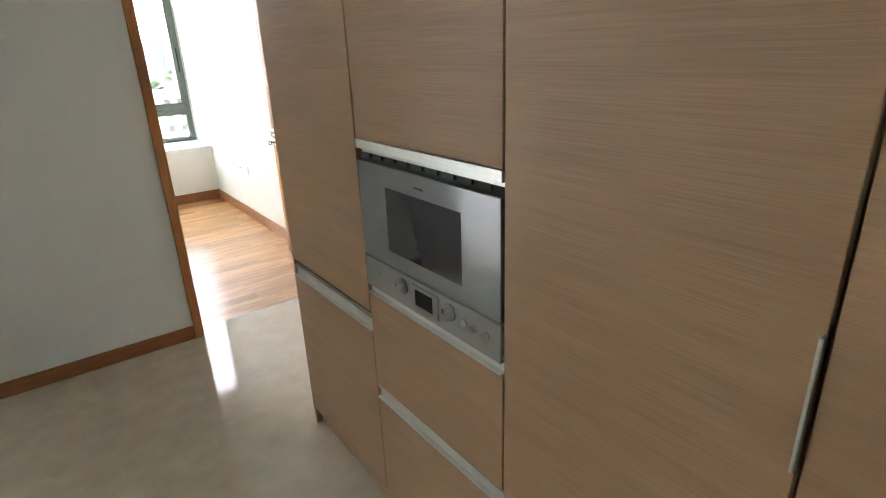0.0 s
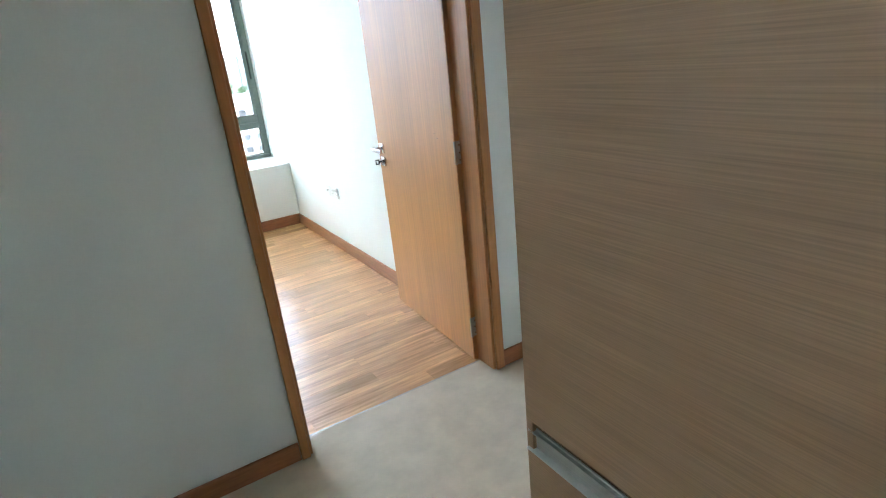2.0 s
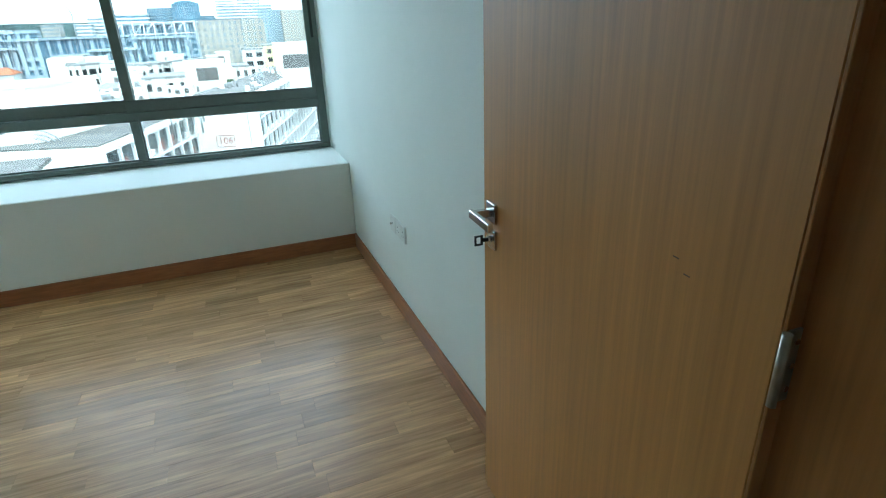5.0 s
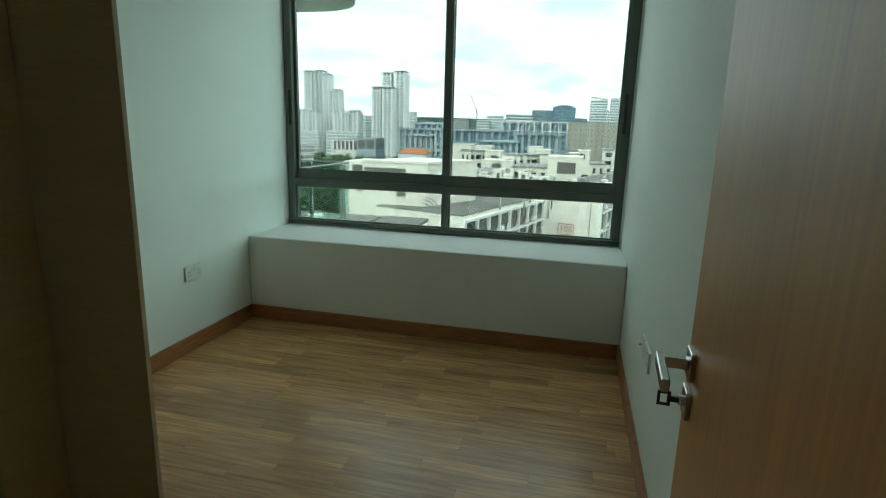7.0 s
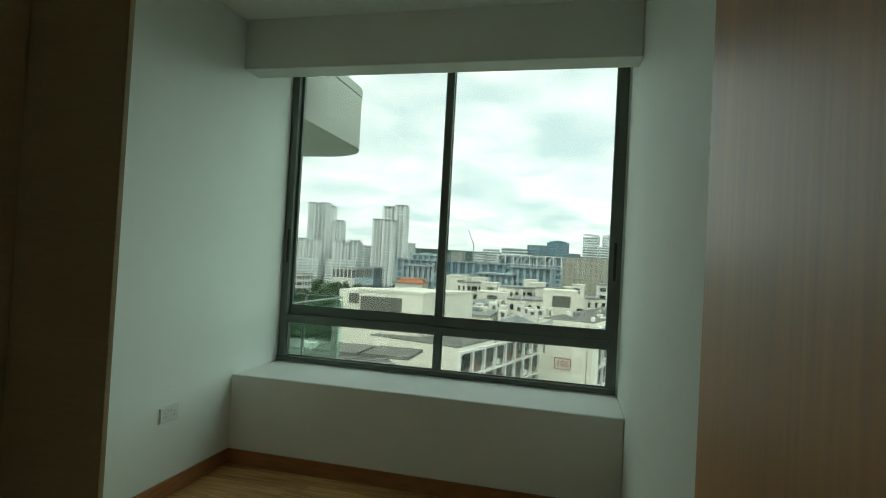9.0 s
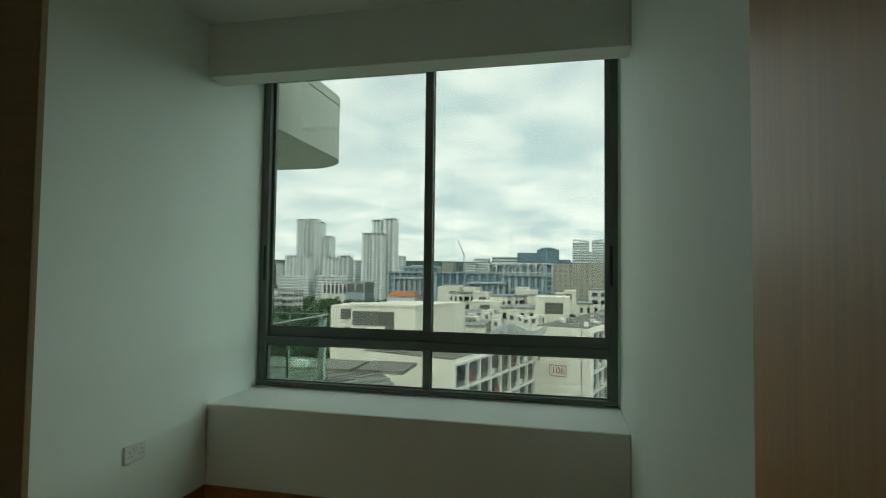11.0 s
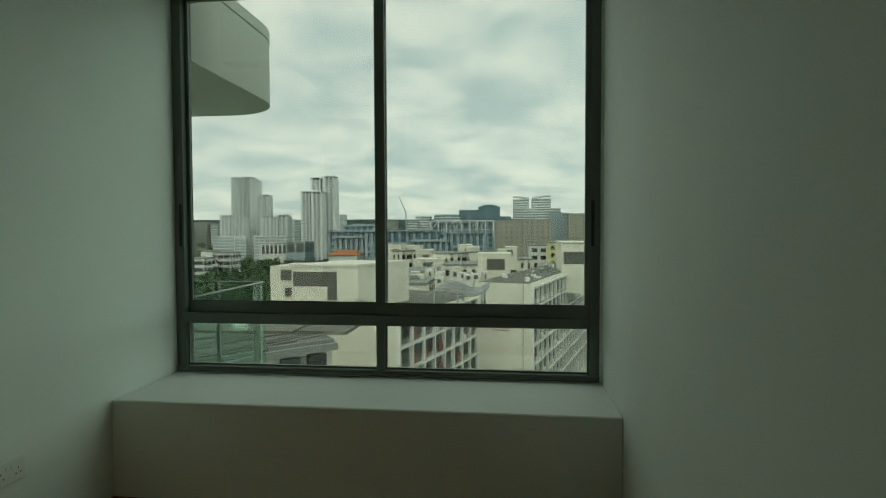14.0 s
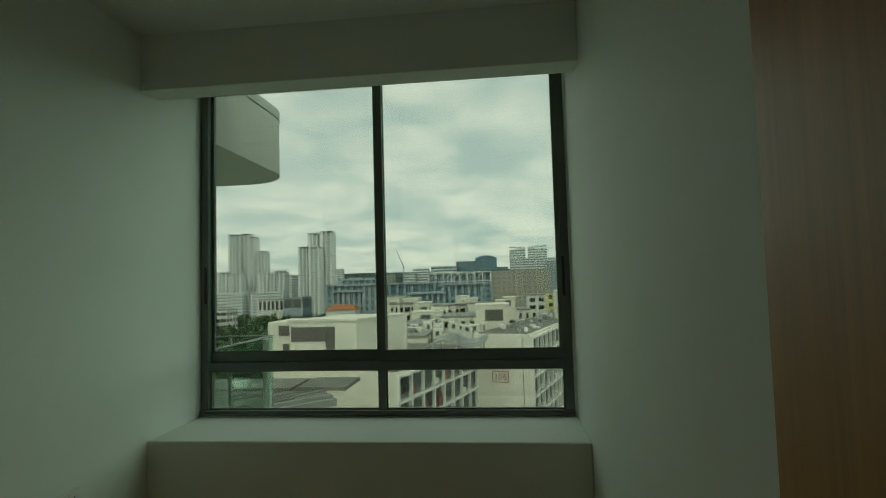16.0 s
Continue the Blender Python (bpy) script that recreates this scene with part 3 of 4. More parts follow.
front("upper_door", u, -5.728, -5.130, 1.330, 2.78)
part("top_profile", box(CF - 0.002, CF + 0.018, -5.726, -5.132, 1.303, 1.328, 0.001), ALU, u, "brushed aluminium grip profile")
lip(u, -5.728, -5.130, 0.862)
front("drawer", u, -5.728, -5.130, 0.530, 0.860)
lip(u, -5.728, -5.130, 0.480)
front("drawer", u, -5.728, -5.130, 0.085, 0.478)
u = unit(-6.304, -5.730, "tall oak veneer fridge cabinet door with slim pull")
dr = front("tall_door", u, -6.304, -5.730, 0.085, 2.78)
part("pull", box(CF - 0.014, CF + 0.001, -6.304, -6.298, 1.008, 1.214, 0.0015), ALU, dr, "slim brushed aluminium edge pull")
u = unit(-6.91, -6.306, "tall oak veneer kitchen cabinet with plain door")
front("tall_door", u, -6.91, -6.308, 0.085, 2.78)

# built-in microwave oven
o = thing("microwave_oven", (CF, -5.43, 0.89), "built-in microwave oven with silver glass front and dark window", "microwave")
Y0, Y1 = -5.724, -5.134
part("body", box(CF + 0.004, CF + 0.0255, Y0 + 0.002, Y1 - 0.002, 0.886, 1.300), BLACK, o)
dd = part("oven_door", box(CF - 0.018, CF + 0.003, Y0, Y1, 0.990, 1.272, 0.002), OVENF, o)
part("door_window", box(CF - 0.0192, CF - 0.016, -5.594, -5.277, 1.038, 1.215), DARKGLASS, dd, "dark glass window")
part("logo_plate", box(CF - 0.0190, CF - 0.016, -5.452, -5.412, 1.236, 1.241), BLACK, dd)
for k in range(9):
    y = Y0 + 0.045 + k * 0.062
    part("vent_slot", box(CF - 0.004, CF + 0.003, y, y + 0.045, 1.279, 1.290), PVC, o)
part("vent_strip", box(CF - 0.001, CF + 0.003, Y0 + 0.004, Y1 - 0.004, 1.291, 1.301), ALU, o)
cp = part("control_panel", box(CF - 0.018, CF + 0.003, Y0, Y1, 0.890, 0.987, 0.002), OVENP, o)
for y in (-5.338, -5.545):
    kb = part("knob", tube((CF - 0.042, y, 0.952), (CF - 0.017, y, 0.952), 0.0175, 0.019, 24), OVENP, cp)
    part("knob_ring", tube((CF - 0.020, y, 0.952), (CF - 0.0175, y, 0.952), 0.023, 0.023, 24), CHROME, kb)
    part("knob_mark", box(CF - 0.0428, CF - 0.041, y - 0.0015, y + 0.0015, 0.957, 0.968), BLACK, kb)
dp = part("display", box(CF - 0.024, CF - 0.017, -5.499, -5.384, 0.908, 0.976, 0.002), OVENP, cp)
part("screen", box(CF - 0.0248, CF - 0.022, -5.478, -5.402, 0.922, 0.966), LCD, dp, "dark display screen")
for y in (-5.600, -5.636, -5.678):
    part("button", tube((CF - 0.023, y, 0.944), (CF - 0.017, y, 0.944), 0.009, 0.010, 16), CHROME, cp)
o.location.x += 0.015
part("button", tube((CF - 0.0205, -5.205, 0.944), (CF - 0.017, -5.205, 0.944), 0.007, 0.008, 16), OVENP, cp)

# ---- outside: own building ----
bm = bmesh.new()
for a, b in ((-7.2, -7.0), ):
    box(a, b, 0.25, 2.2, -40, -0.2, bm=bm)
box(-7.2, 6.13, -9.2, 0.69, -40, -0.16, bm=bm)
solid("own_tower", bm, RENDER_W, "pale rendered tower wall below the flat", "building")


def rounded(x0, x1, y0, y1, r, n=10):
    """Plan outline of a slab with its outer right corner rounded."""
    pts = [(x0, y0), (x1, y0)]
    for i in range(n + 1):
        a = math.pi / 2 * i / n
        pts.append((x1 - r + r * math.cos(a), y1 - r + r * math.sin(a)))
    pts.append((x0, y1))
    return pts


b = thing("upper_balcony", (-4.5, 1.3, 2.63), "curved concrete balcony of the storey above", "balcony", kind="structure")
part("parapet", prism(rounded(-7.0, -2.545, 0.75, 2.36, 0.55), 2.565, 3.095), RENDER_W, b)
part("coping", prism(rounded(-7.0, -2.541, 0.75, 2.364, 0.553), 3.103, 3.19), RENDER_W, b)
b = thing("balcony", (-4.5, 1.3, -0.15), "balcony with green glass balustrade beside the bay window", "balcony", kind="structure")
part("slab", prism(rounded(-7.0, -2.83, 0.27, 2.40, 0.3), -0.30, -0.05), RENDER_W, b)
g = part("glass_panel", box(-6.9, -2.83, 2.38, 2.395, -0.02, 0.98), RAILGLASS, b, "green tinted glass panel")
g.visible_shadow = False
g = part("glass_panel", box(-2.845, -2.83, 0.75, 2.375, -0.02, 0.98), RAILGLASS, b, "green tinted glass panel")
g.visible_shadow = False
part("post", box(-2.915, -2.848, 2.32, 2.375, -0.05, 0.955), HDBW, b, "pale corner post")
part("top_rail", tube((-2.838, 0.76, 0.985), (-2.838, 2.387, 0.985), 0.010, n=8), PIPE, b)
part("post", box(-3.30, -3.27, 2.34, 2.375, -0.05, 0.98), PIPE, b)
part("top_rail", tube((-6.9, 2.387, 0.985), (-2.84, 2.387, 0.985), 0.008, n=8), PIPE, b)

# ---- outside: the town ----
GZ = -38.0
solid("ground", box(-4000, 4000, 3, 4500, GZ - 1, GZ), GRASS, "wide green ground of the town reaching the horizon", "ground")
EX, EY, EZ, DIP = -0.540, -2.580, 1.456, -0.0145   # viewpoint of the town plan; its level line dips a little


def far(u, w, dist):
    """The point at that distance ahead, u to the side and w up per metre ahead of the doorway."""
    return (EX + u * dist, EY + dist, EZ + (w + DIP) * dist)


def slab_block(name, label, u0, u1, w, dist, depth, wall, glaze, floor_h=3.0, bay=4.0, z0=None, turn=0.0, bands=True, piers=True, roof=True, category="building", pier=0.14):
    """A building whose front runs from u0 to u1 at that distance, its top at slope w; window bands and piers are real."""
    x0, y0, z1 = far(u0, w, dist)
    x1 = far(u1, w, dist)[0]
    z0 = GZ if z0 is None else z0
    t = thing(name, ((x0 + x1) / 2, y0, z0), label, category)
    part("wall", box(x0, x1, y0, y0 + depth, z0, z1), wall, t)
    if roof:
        bm = box(x0 - 0.2, x1 + 0.2, y0 - 0.2, y0 + depth + 0.2, z1 + 0.01, z1 + 0.5)
        part("roof", bm, ROOFEDGE if wall is not TOWERW else wall, t)
    n = int((z1 - max(z0, -32)) / floor_h)
    if bands:
        for i in range(n):
            zt = z1 - 0.9 - i * floor_h
            part("window_band", box(x0 - 0.05, x1 + 0.05, y0 - 0.06, y0 + depth + 0.05, zt - floor_h * 0.52, zt), glaze, t)
    if piers:
        m = max(2, round((x1 - x0) / bay))
        for i in range(m + 1):
            x = x0 + (x1 - x0) * i / m
            part("pier", box(x - pier * bay * 0.5, x + pier * bay * 0.5, y0 - 0.22, y0 - 0.01, max(z0, z1 - n * floor_h - 1), z1), wall, t)
        for x in (x0 - 0.16, x1 + 0.16):
            for j in range(3):
                y = y0 + depth * (0.2 + 0.3 * j)
                part("pier", box(x - 0.1, x + 0.1, y - bay * 0.1, y + bay * 0.1, max(z0, z1 - n * floor_h - 1), z1), wall, t)
    t.rotation_euler = (0, 0, radians(turn))
    return t


# white towers: narrow stepped shafts with balconies on every storey
def tower(u0, u1, w, dist, depth, label):
    """A tall shaft: storeys of recessed glazing, pale floor edges, two full-height fins and a thin roof hood."""
    x0, y0, z1 = far(u0, w, dist)
    x1 = far(u1, w, dist)[0]
    t = thing("apartment_tower", ((x0 + x1) / 2, y0, GZ), label, "building", group="white apartment towers")
    part("wall", box(x0, x1, y0, y0 + depth, GZ, z1 - 2.5), TOWERG, t)
    wd = x1 - x0
    for a, b in ((0.0, 0.22), (0.48, 0.60), (0.88, 1.0)):
        part("fin", box(x0 + wd * a, x0 + wd * b, y0 - 0.9, y0 - 0.01, GZ, z1 - 1.2), TOWERW, t)
    part("side_wall", box(x1 + 0.01, x1 + 0.5, y0, y0 + depth, GZ, z1 - 2.0), TOWERW, t)
    me = mesh_of(box(0, wd * 0.66, -1.6, -0.02, -0.62, 0.62), TOWERW, name="balcony")
    z = z1 - 5.0
    while z > -30:
        piece("balcony", me, (x0 + wd * 0.22, y0, z), t)
        z -= 3.2
    part("roof_hood", box(x0 - 0.6, x1 + 0.6, y0 - 2.0, y0 + depth, z1 - 0.7, z1), TOWERW, t)
    part("roof_house", box(x0 + wd * 0.2, x0 + wd * 0.8, y0 + 2, y0 + depth - 2, z1 - 2.49, z1 - 0.71), TOWERG, t)
    return t


for k, (u0, u1, w) in enumerate(((-0.5258, -0.5106, 0.1174), (-0.5106, -0.5024, 0.1141), (-0.5032, -0.4853, 0.1178), (-0.4853, -0.4752, 0.1118), (-0.4742, -0.4661, 0.0790), (-0.4660, -0.4539, 0.0835),)):
    tower(u0, u1, w, 640 + 5 * (k % 3), 16, "tall white apartment tower with many balconies")
for k, (u0, u1, w) in enumerate(((-0.5496, -0.5310, 0.0447), (-0.5310, -0.5187, 0.0407), (-0.5186, -0.5022, 0.0437), (-0.4664, -0.4481, 0.0427), (-0.4482, -0.4341, 0.0396), (-0.4360, -0.4147, 0.0449),)):
    tower(u0, u1, w, 600 + 4 * (k % 3), 14, "shorter white apartment tower at the foot of taller ones")
for k, (u0, u1, w) in enumerate(((-0.3865, -0.3687, 0.0888), (-0.3669, -0.3480, 0.1144), (-0.3659, -0.3462, 0.0886), (-0.3480, -0.3402, 0.1112), (-0.3421, -0.3213, 0.1171),)):
    tower(u0, u1, w, (590, 606, 584, 610, 600)[k], 16, "tall white apartment tower with grey window strips")
for k, (u0, u1, w) in enumerate(((-0.5633, -0.4993, 0.0030), (-0.4809, -0.4182, 0.0038), (-0.5207, -0.4993, -0.0009),)):
    slab_block("apartment_block", "low white apartment block at the foot of the towers", u0, u1, w, 570 - 4 * k, 14, TOWERW, TOWERG, 3.3, 6)
slab_block("apartment_tower", "distant pale slab tower", *((-0.3201, -0.3033, 0.0439),)[0], 900, 20, TOWERW, TOWERG, 3.6, 7)

# blue offices: glazed bays between grey frames, with flat oversailing roofs
def office(u0, u1, w, dist, depth, bays, label):
    x0, y0, z1 = far(u0, w, dist)
    x1 = far(u1, w, dist)[0]
    t = thing("office_building", ((x0 + x1) / 2, y0, GZ), label, "building")
    part("wall", box(x0, x1, y0, y0 + depth, GZ, z1 - 1.2), BLUEG, t)
    part("roof", box(x0 - 1.5, x1 + 1.5, y0 - 2.5, y0 + depth, z1 - 1.0, z1), OFFICE, t)
    for k in range(bays + 1):
        x = x0 + (x1 - x0) * k / bays
        part("pier", box(x - 0.9, x + 0.9, y0 - 1.2, y0 - 0.02, GZ, z1 - 1.05), OFFICE, t)
    for k in range(4):
        z = z1 - 9.5 - 4.2 * k
        part("floor_band", box(x0 - 0.3, x1 + 0.3, y0 - 1.0, y0 - 0.015, z - 1.0, z + 0.7), OFFICE, t)
    for k in range(bays):
        x = x0 + (x1 - x0) * (k + 0.5) / bays
        part("mullion", box(x - 0.2, x + 0.2, y0 - 0.5, y0 - 0.012, z1 - 9, z1 - 1.1), PIPE, t)
    return t


for (u0, u1, w), dist, n in zip(((-0.3309, -0.2454, 0.0144), (-0.3015, -0.2454, 0.0246), (-0.3191, -0.2570, 0.0031), (-0.2589, -0.2377, 0.0144),), (380, 400, 350, 345), (7, 5, 6, 2)):
    office(u0, u1, w, dist, 18, n, "blue-glass office building with grey frames and flat roof")
for (u0, u1, w), dist, n in zip(((-0.2657, -0.1257, 0.0149), (-0.1352, -0.0538, 0.0298), (-0.0538, -0.0220, 0.0315), (-0.1718, -0.1085, -0.0042), (-0.1104, -0.0388, 0.0110),), (385, 430, 440, 345, 350), (10, 7, 3, 6, 6)):
    office(u0, u1, w, dist, 20, n, "long blue-glass office wing with grey frames")
# white roof trusses over the offices
x0, y0, z0 = far(-0.137, 0.0285, 425)
x1 = far(-0.022, 0, 425)[0]
t = thing("exhibition_hall", ((x0 + x1) / 2, y0, GZ), "long hall with white roof trusses", "building")
part("wall", box(x0, x1, y0 + 18, y0 + 50, GZ, z0 - 4), OFFICE, t)
for k in range(9):
    xa = x0 + (x1 - x0) * k / 8
    part("truss_post", tube((xa, y0 - 1, z0 - 12), (xa, y0 - 1, z0 + 1), 0.32, n=6), HDBW, t)
    if k < 8 and k % 3 != 1:
        xb = x0 + (x1 - x0) * (k + 1) / 8
        part("truss_brace", tube((xa, y0 - 1, z0 - 6), (xb, y0 - 1, z0 + 1), 0.28, n=6), HDBW, t)
for zz in (z0 - 6, z0 + 1):
    part("truss_chord", tube((x0, y0 - 1, zz), (x1, y0 - 1, zz), 0.36, n=6), HDBW, t)
slab_block("office_building", "white curved-roof office block far away", *((-0.1314, -0.0846, 0.0424),)[0], 800, 40, HDBW, BLUEG, 4, 8, piers=False)
slab_block("office_building", "dark teal glass office block", *((-0.0839, -0.0500, 0.0504),)[0], 820, 40, BLUEG, TOWERG, 4, 10)
slab_block("office_building", "low teal office wing", *((-0.0220, 0.0094, 0.0381),)[0], 830, 40, BLUEG, TOWERG, 4, 10)
# dark glass block with a bowed roof
x0, y0, z1 = far(-0.0493, 0.0607, 810)
x1 = far(-0.0102, 0, 810)[0]
t = thing("office_building", ((x0 + x1) / 2, y0, GZ), "dark blue glass office building with a bowed roof", "building")
part("wall", box(x0, x1, y0, y0 + 30, GZ, z1 - 5), BLUEG, t)
for k in range(8):
    a, b = k / 8, (k + 1) / 8
    h = 5 * math.sin(math.pi * (a + b) / 2) ** 0.6
    part("roof", box(x0 + (x1 - x0) * a, x0 + (x1 - x0) * b, y0 - 0.5, y0 + 30, z1 - 4.99, z1 - 5 + h), BLUEG, t)
for k in range(12):
    part("floor_band", box(x0 - 0.2, x1 + 0.2, y0 - 0.4, y0 - 0.02, z1 - 8 - 4 * k, z1 - 7.5 - 4 * k), OFFICE, t)
part("corner_rib", box(x0 + (x1 - x0) * 0.42, x0 + (x1 - x0) * 0.45, y0 - 0.8, y0 - 0.45, GZ, z1 - 5), OFFICE, t)
# pale twin towers with swept roof sails
for k, (u0, u1, w) in enumerate(((0.0138, 0.0424, 0.0751), (0.0479, 0.0816, 0.0762),)):
    t = slab_block("office_tower", "pale glass office tower with a swept roof sail", u0, u1, w - 0.006, 900, 26, TOWERW, TOWERG, 4, 12, piers=False)
    x0, y0, z1 = far(u0, w, 900)
    x1 = far(u1, w, 900)[0]
    bm = bmesh.new()
    for q in range(6):
        a, b = (q / 6, (q + 1) / 6) if k == 0 else (1 - (q + 1) / 6, 1 - q / 6)
        box(x0 + (x1 - x0) * a, x0 + (x1 - x0) * b, y0 - 1, y0 + 20, z1 - 1.5 - 0.16 * q * q, z1 - 0.08 * q * q, bm=bm)
    part("roof_sail", bm, TOWERW, t)
slab_block("office_tower", "pale glass office podium under twin towers", *((0.0138, 0.0987, 0.0527),)[0], 890, 26, TOWERW, TOWERG, 4, 12, piers=False)
slab_block("hotel_block", "wide tan building with rows of small windows", *((-0.0213, 0.0807, 0.0313),)[0], 520, 20, TANW, TOWERG, 4.6, 5.0, pier=0.55)
slab_block("apartment_block", "tall grey block behind the tan building", *((0.0788, 0.1149, 0.0440),)[0], 640, 20, OFFICE, TOWERG, 3.2, 4, pier=0.4)
slab_block("apartment_block", "tall tan block behind trees", *((0.1149, 0.1612, 0.0427),)[0], 620, 20, TANW, TOWERG, 3.2, 4, pier=0.6)

# low green-edged places
slab_block("school_block", "plain cream stair block among trees", *((-0.5907, -0.5677, -0.0264),)[0], 238, 8, HDBW, WINDARK, 3.2, 5, bands=False, piers=False)
slab_block("school_block", "long low cream wing with window rows", *((-0.5698, -0.5304, -0.0290),)[0], 240, 10, HDBW, WINDARK, 3.0, 3)
slab_block("school_block", "low cream wing with open galleries", *((-0.6287, -0.5846, -0.0410),)[0], 225, 12, HDBW, WINDARK, 3.0, 4)
slab_block("sports_hall", "low hall with a tall colonnade and grey roof", *((-0.4668, -0.4163, -0.0112),)[0], 380, 20, HDBW, WINDARK, 12, 3, pier=0.4)
slab_block("sports_hall", "grey hall with dark wall", *((-0.4163, -0.3804, -0.0084),)[0], 378, 20, OFFICE, GREYP, 12, 8)
x0, y0, z0 = far(-0.333, -0.0235, 330)
t = thing("tiled_house", (x0 + 6, y0, GZ), "low house with an orange tiled roof", "house")
part("wall", box(x0, x0 + 18, y0, y0 + 12, GZ, z0 - 3), HDBW, t)
bm = bmesh.new()
rv = [bm.verts.new(p) for p in ((x0 - 1, y0 - 1, z0 - 2.9), (x0 + 19, y0 - 1, z0 - 2.9), (x0 + 19, y0 + 13, z0 - 2.9), (x0 - 1, y0 + 13, z0 - 2.9), (x0 + 3, y0 + 6, z0), (x0 + 15, y0 + 6, z0))]
for q in ((0, 1, 5, 4), (1, 2, 5), (2, 3, 4, 5), (3, 0, 4), (3, 2, 1, 0)):
    bm.faces.new([rv[i] for i in q])
part("roof", bm, TILE, t)

# cream housing blocks with roof cores, middle distance
def core(u0, u1, w, dist, depth, dark=(0.25, 0.95, 0.25, 0.75), drop=6.0, material=None, label="cream stair core on a roof with a flat dark panel for its recess"):
    x0, y0, z1 = far(u0, w, dist)
    x1 = far(u1, w, dist)[0]
    t = thing("roof_core", ((x0 + x1) / 2, y0, z1 - drop), label, "building")
    part("wall", box(x0, x1, y0, y0 + depth, z1 - drop, z1), material or HDB, t)
    part("coping", box(x0 - 0.15, x1 + 0.15, y0 - 0.15, y0 + depth + 0.15, z1 + 0.01, z1 + 0.3), material or HDB, t)
    if dark:
        a, b, c, e = dark
        h = min(drop, 6.0)
        # no recess is cut: a flat panel carries its shade as colour
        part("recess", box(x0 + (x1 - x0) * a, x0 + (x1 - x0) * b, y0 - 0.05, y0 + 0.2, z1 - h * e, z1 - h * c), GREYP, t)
    return t


MID = ((-0.2303, -0.1932, -0.0146, 190, 14), (-0.185, -0.120, -0.030, 192, 12), (-0.1836, -0.1219, -0.0652, 128, 16), (-0.112, -0.045, -0.036, 168, 12),
       (-0.1143, -0.0500, -0.0521, 132, 14), (0.0243, 0.0482, -0.0411, 165, 12), (-0.2424, -0.1469, -0.0886, 96, 12), (-0.1296, -0.0915, -0.0307, 150, 10))
for u0, u1, w, dist, depth in MID:
    slab_block("housing_block", "cream housing block with rows of windows", u0, u1, w, dist, depth, HDB, WINDARK, 2.8, 2.4, pier=0.5)
for u0, u1, w, dist, depth, dark in ((-0.2303, -0.1932, -0.0146, 186, 8, (0.55, 0.9, 0.2, 0.5)), (-0.1835, -0.1584, -0.0157, 186, 7, (0.45, 1.0, 0.25, 0.6)), (-0.1816, -0.1364, -0.0240, 172, 7, (0.62, 0.9, 0.2, 0.5)),
                                     (-0.1700, -0.1124, -0.0411, 146, 8, (0.30, 0.62, 0.1, 0.45)), (-0.0865, -0.0643, -0.0143, 172, 7, (0.55, 1.0, 0.15, 0.5)), (-0.0726, -0.0489, -0.0191, 160, 7, (0.65, 0.95, 0.2, 0.5)),
                                     (-0.0138, 0.0077, -0.0234, 150, 6, None), (0.0010, 0.0213, -0.0182, 148, 6, (0.1, 0.6, 0.1, 0.35))):
    core(u0, u1, w, dist, depth, dark)
core(-0.0507, 0.0096, -0.0310, 118, 8, (0.28, 0.82, 0.15, 0.55), 7.5)
core(0.1007, 0.1615, -0.0105, 100, 10, (0.06, 1.0, 0.25, 0.62), 9)
for u0, u1, w, dist, turn in ((-0.214, -0.190, -0.026, 168, -35), (-0.1296, -0.1000, -0.031, 150, -35), (-0.0640, -0.0490, -0.028, 150, -35)):
    slab_block("housing_block", "cream housing block end with dark window grid", u0, u1, w, dist, 10, HDB, WINDARK, 2.6, 2.6, turn=turn, pier=0.4)
for u0, u1, w, wall in ((0.0444, 0.076, -0.0150, HDBW), (0.0785, 0.104, -0.0105, YELLOW)):
    slab_block("housing_block", "pale yellow housing block behind trees", u0, u1, w, 210 if wall is HDBW else 207, 10, wall, WINDARK, 2.8, 3.0, pier=0.4)
slab_block("housing_block", "long cream housing block beyond the numbered one", 0.175, 0.40, -0.045, 130, 12, HDB, WINDARK, 2.8, 3.0, pier=0.4)
slab_block("housing_block", "long cream housing block with galleries", 0.20, 0.46, -0.030, 190, 12, HDBW, WINDARK, 2.8, 3.0, pier=0.4)
# small plant boxes and walls along the lower roofs
rnd = random.Random(21)
for k in range(26):
    u, d0 = rnd.uniform(-0.18, 0.03), rnd.uniform(100, 130)
    wv = -0.0797 + 0.0145 + (d0 - 128) * 0.0006
    x, y, z = far(u, wv, d0)
    hgt, wid = rnd.uniform(0.7, 1.5), rnd.uniform(0.8, 2.2)
    t = thing("roof_tank", (x, y, z - 1.5), "small pale plant box on a housing block roof", "tank", "roof vents")
    part("body", box(x, x + wid, y, y + 1.2, z - 3.0, z + hgt, 0.06), rnd.choice((HDBW, HDB, PIPE)), t)
    # opening not cut: its dark is a flat grey panel
    part("opening", box(x + wid * 0.3, x + wid * 0.7, y - 0.05, y + 0.1, z - 0.2, z + hgt * 0.6), GREYP, t)

# block with the painted number, and its neighbour with red panels
ax, ay = far(-0.0556, 0, 80)[:2]
bx, by = far(0.0464, 0, 77.5)[:2]
dirx, diry = (bx - ax), (by - ay)
ln = math.hypot(dirx, diry)
ex, ey = dirx / ln, diry / ln
rx, ry = -ey, ex
if ry < 0:
    rx, ry = -rx, -ry
ROOFZ = EZ - 0.0982 * 78.5
FA = math.atan2(ry, rx)
n106 = thing("numbered_block", (ax, ay, GZ), "cream housing block with number 106 on its end wall", "building")
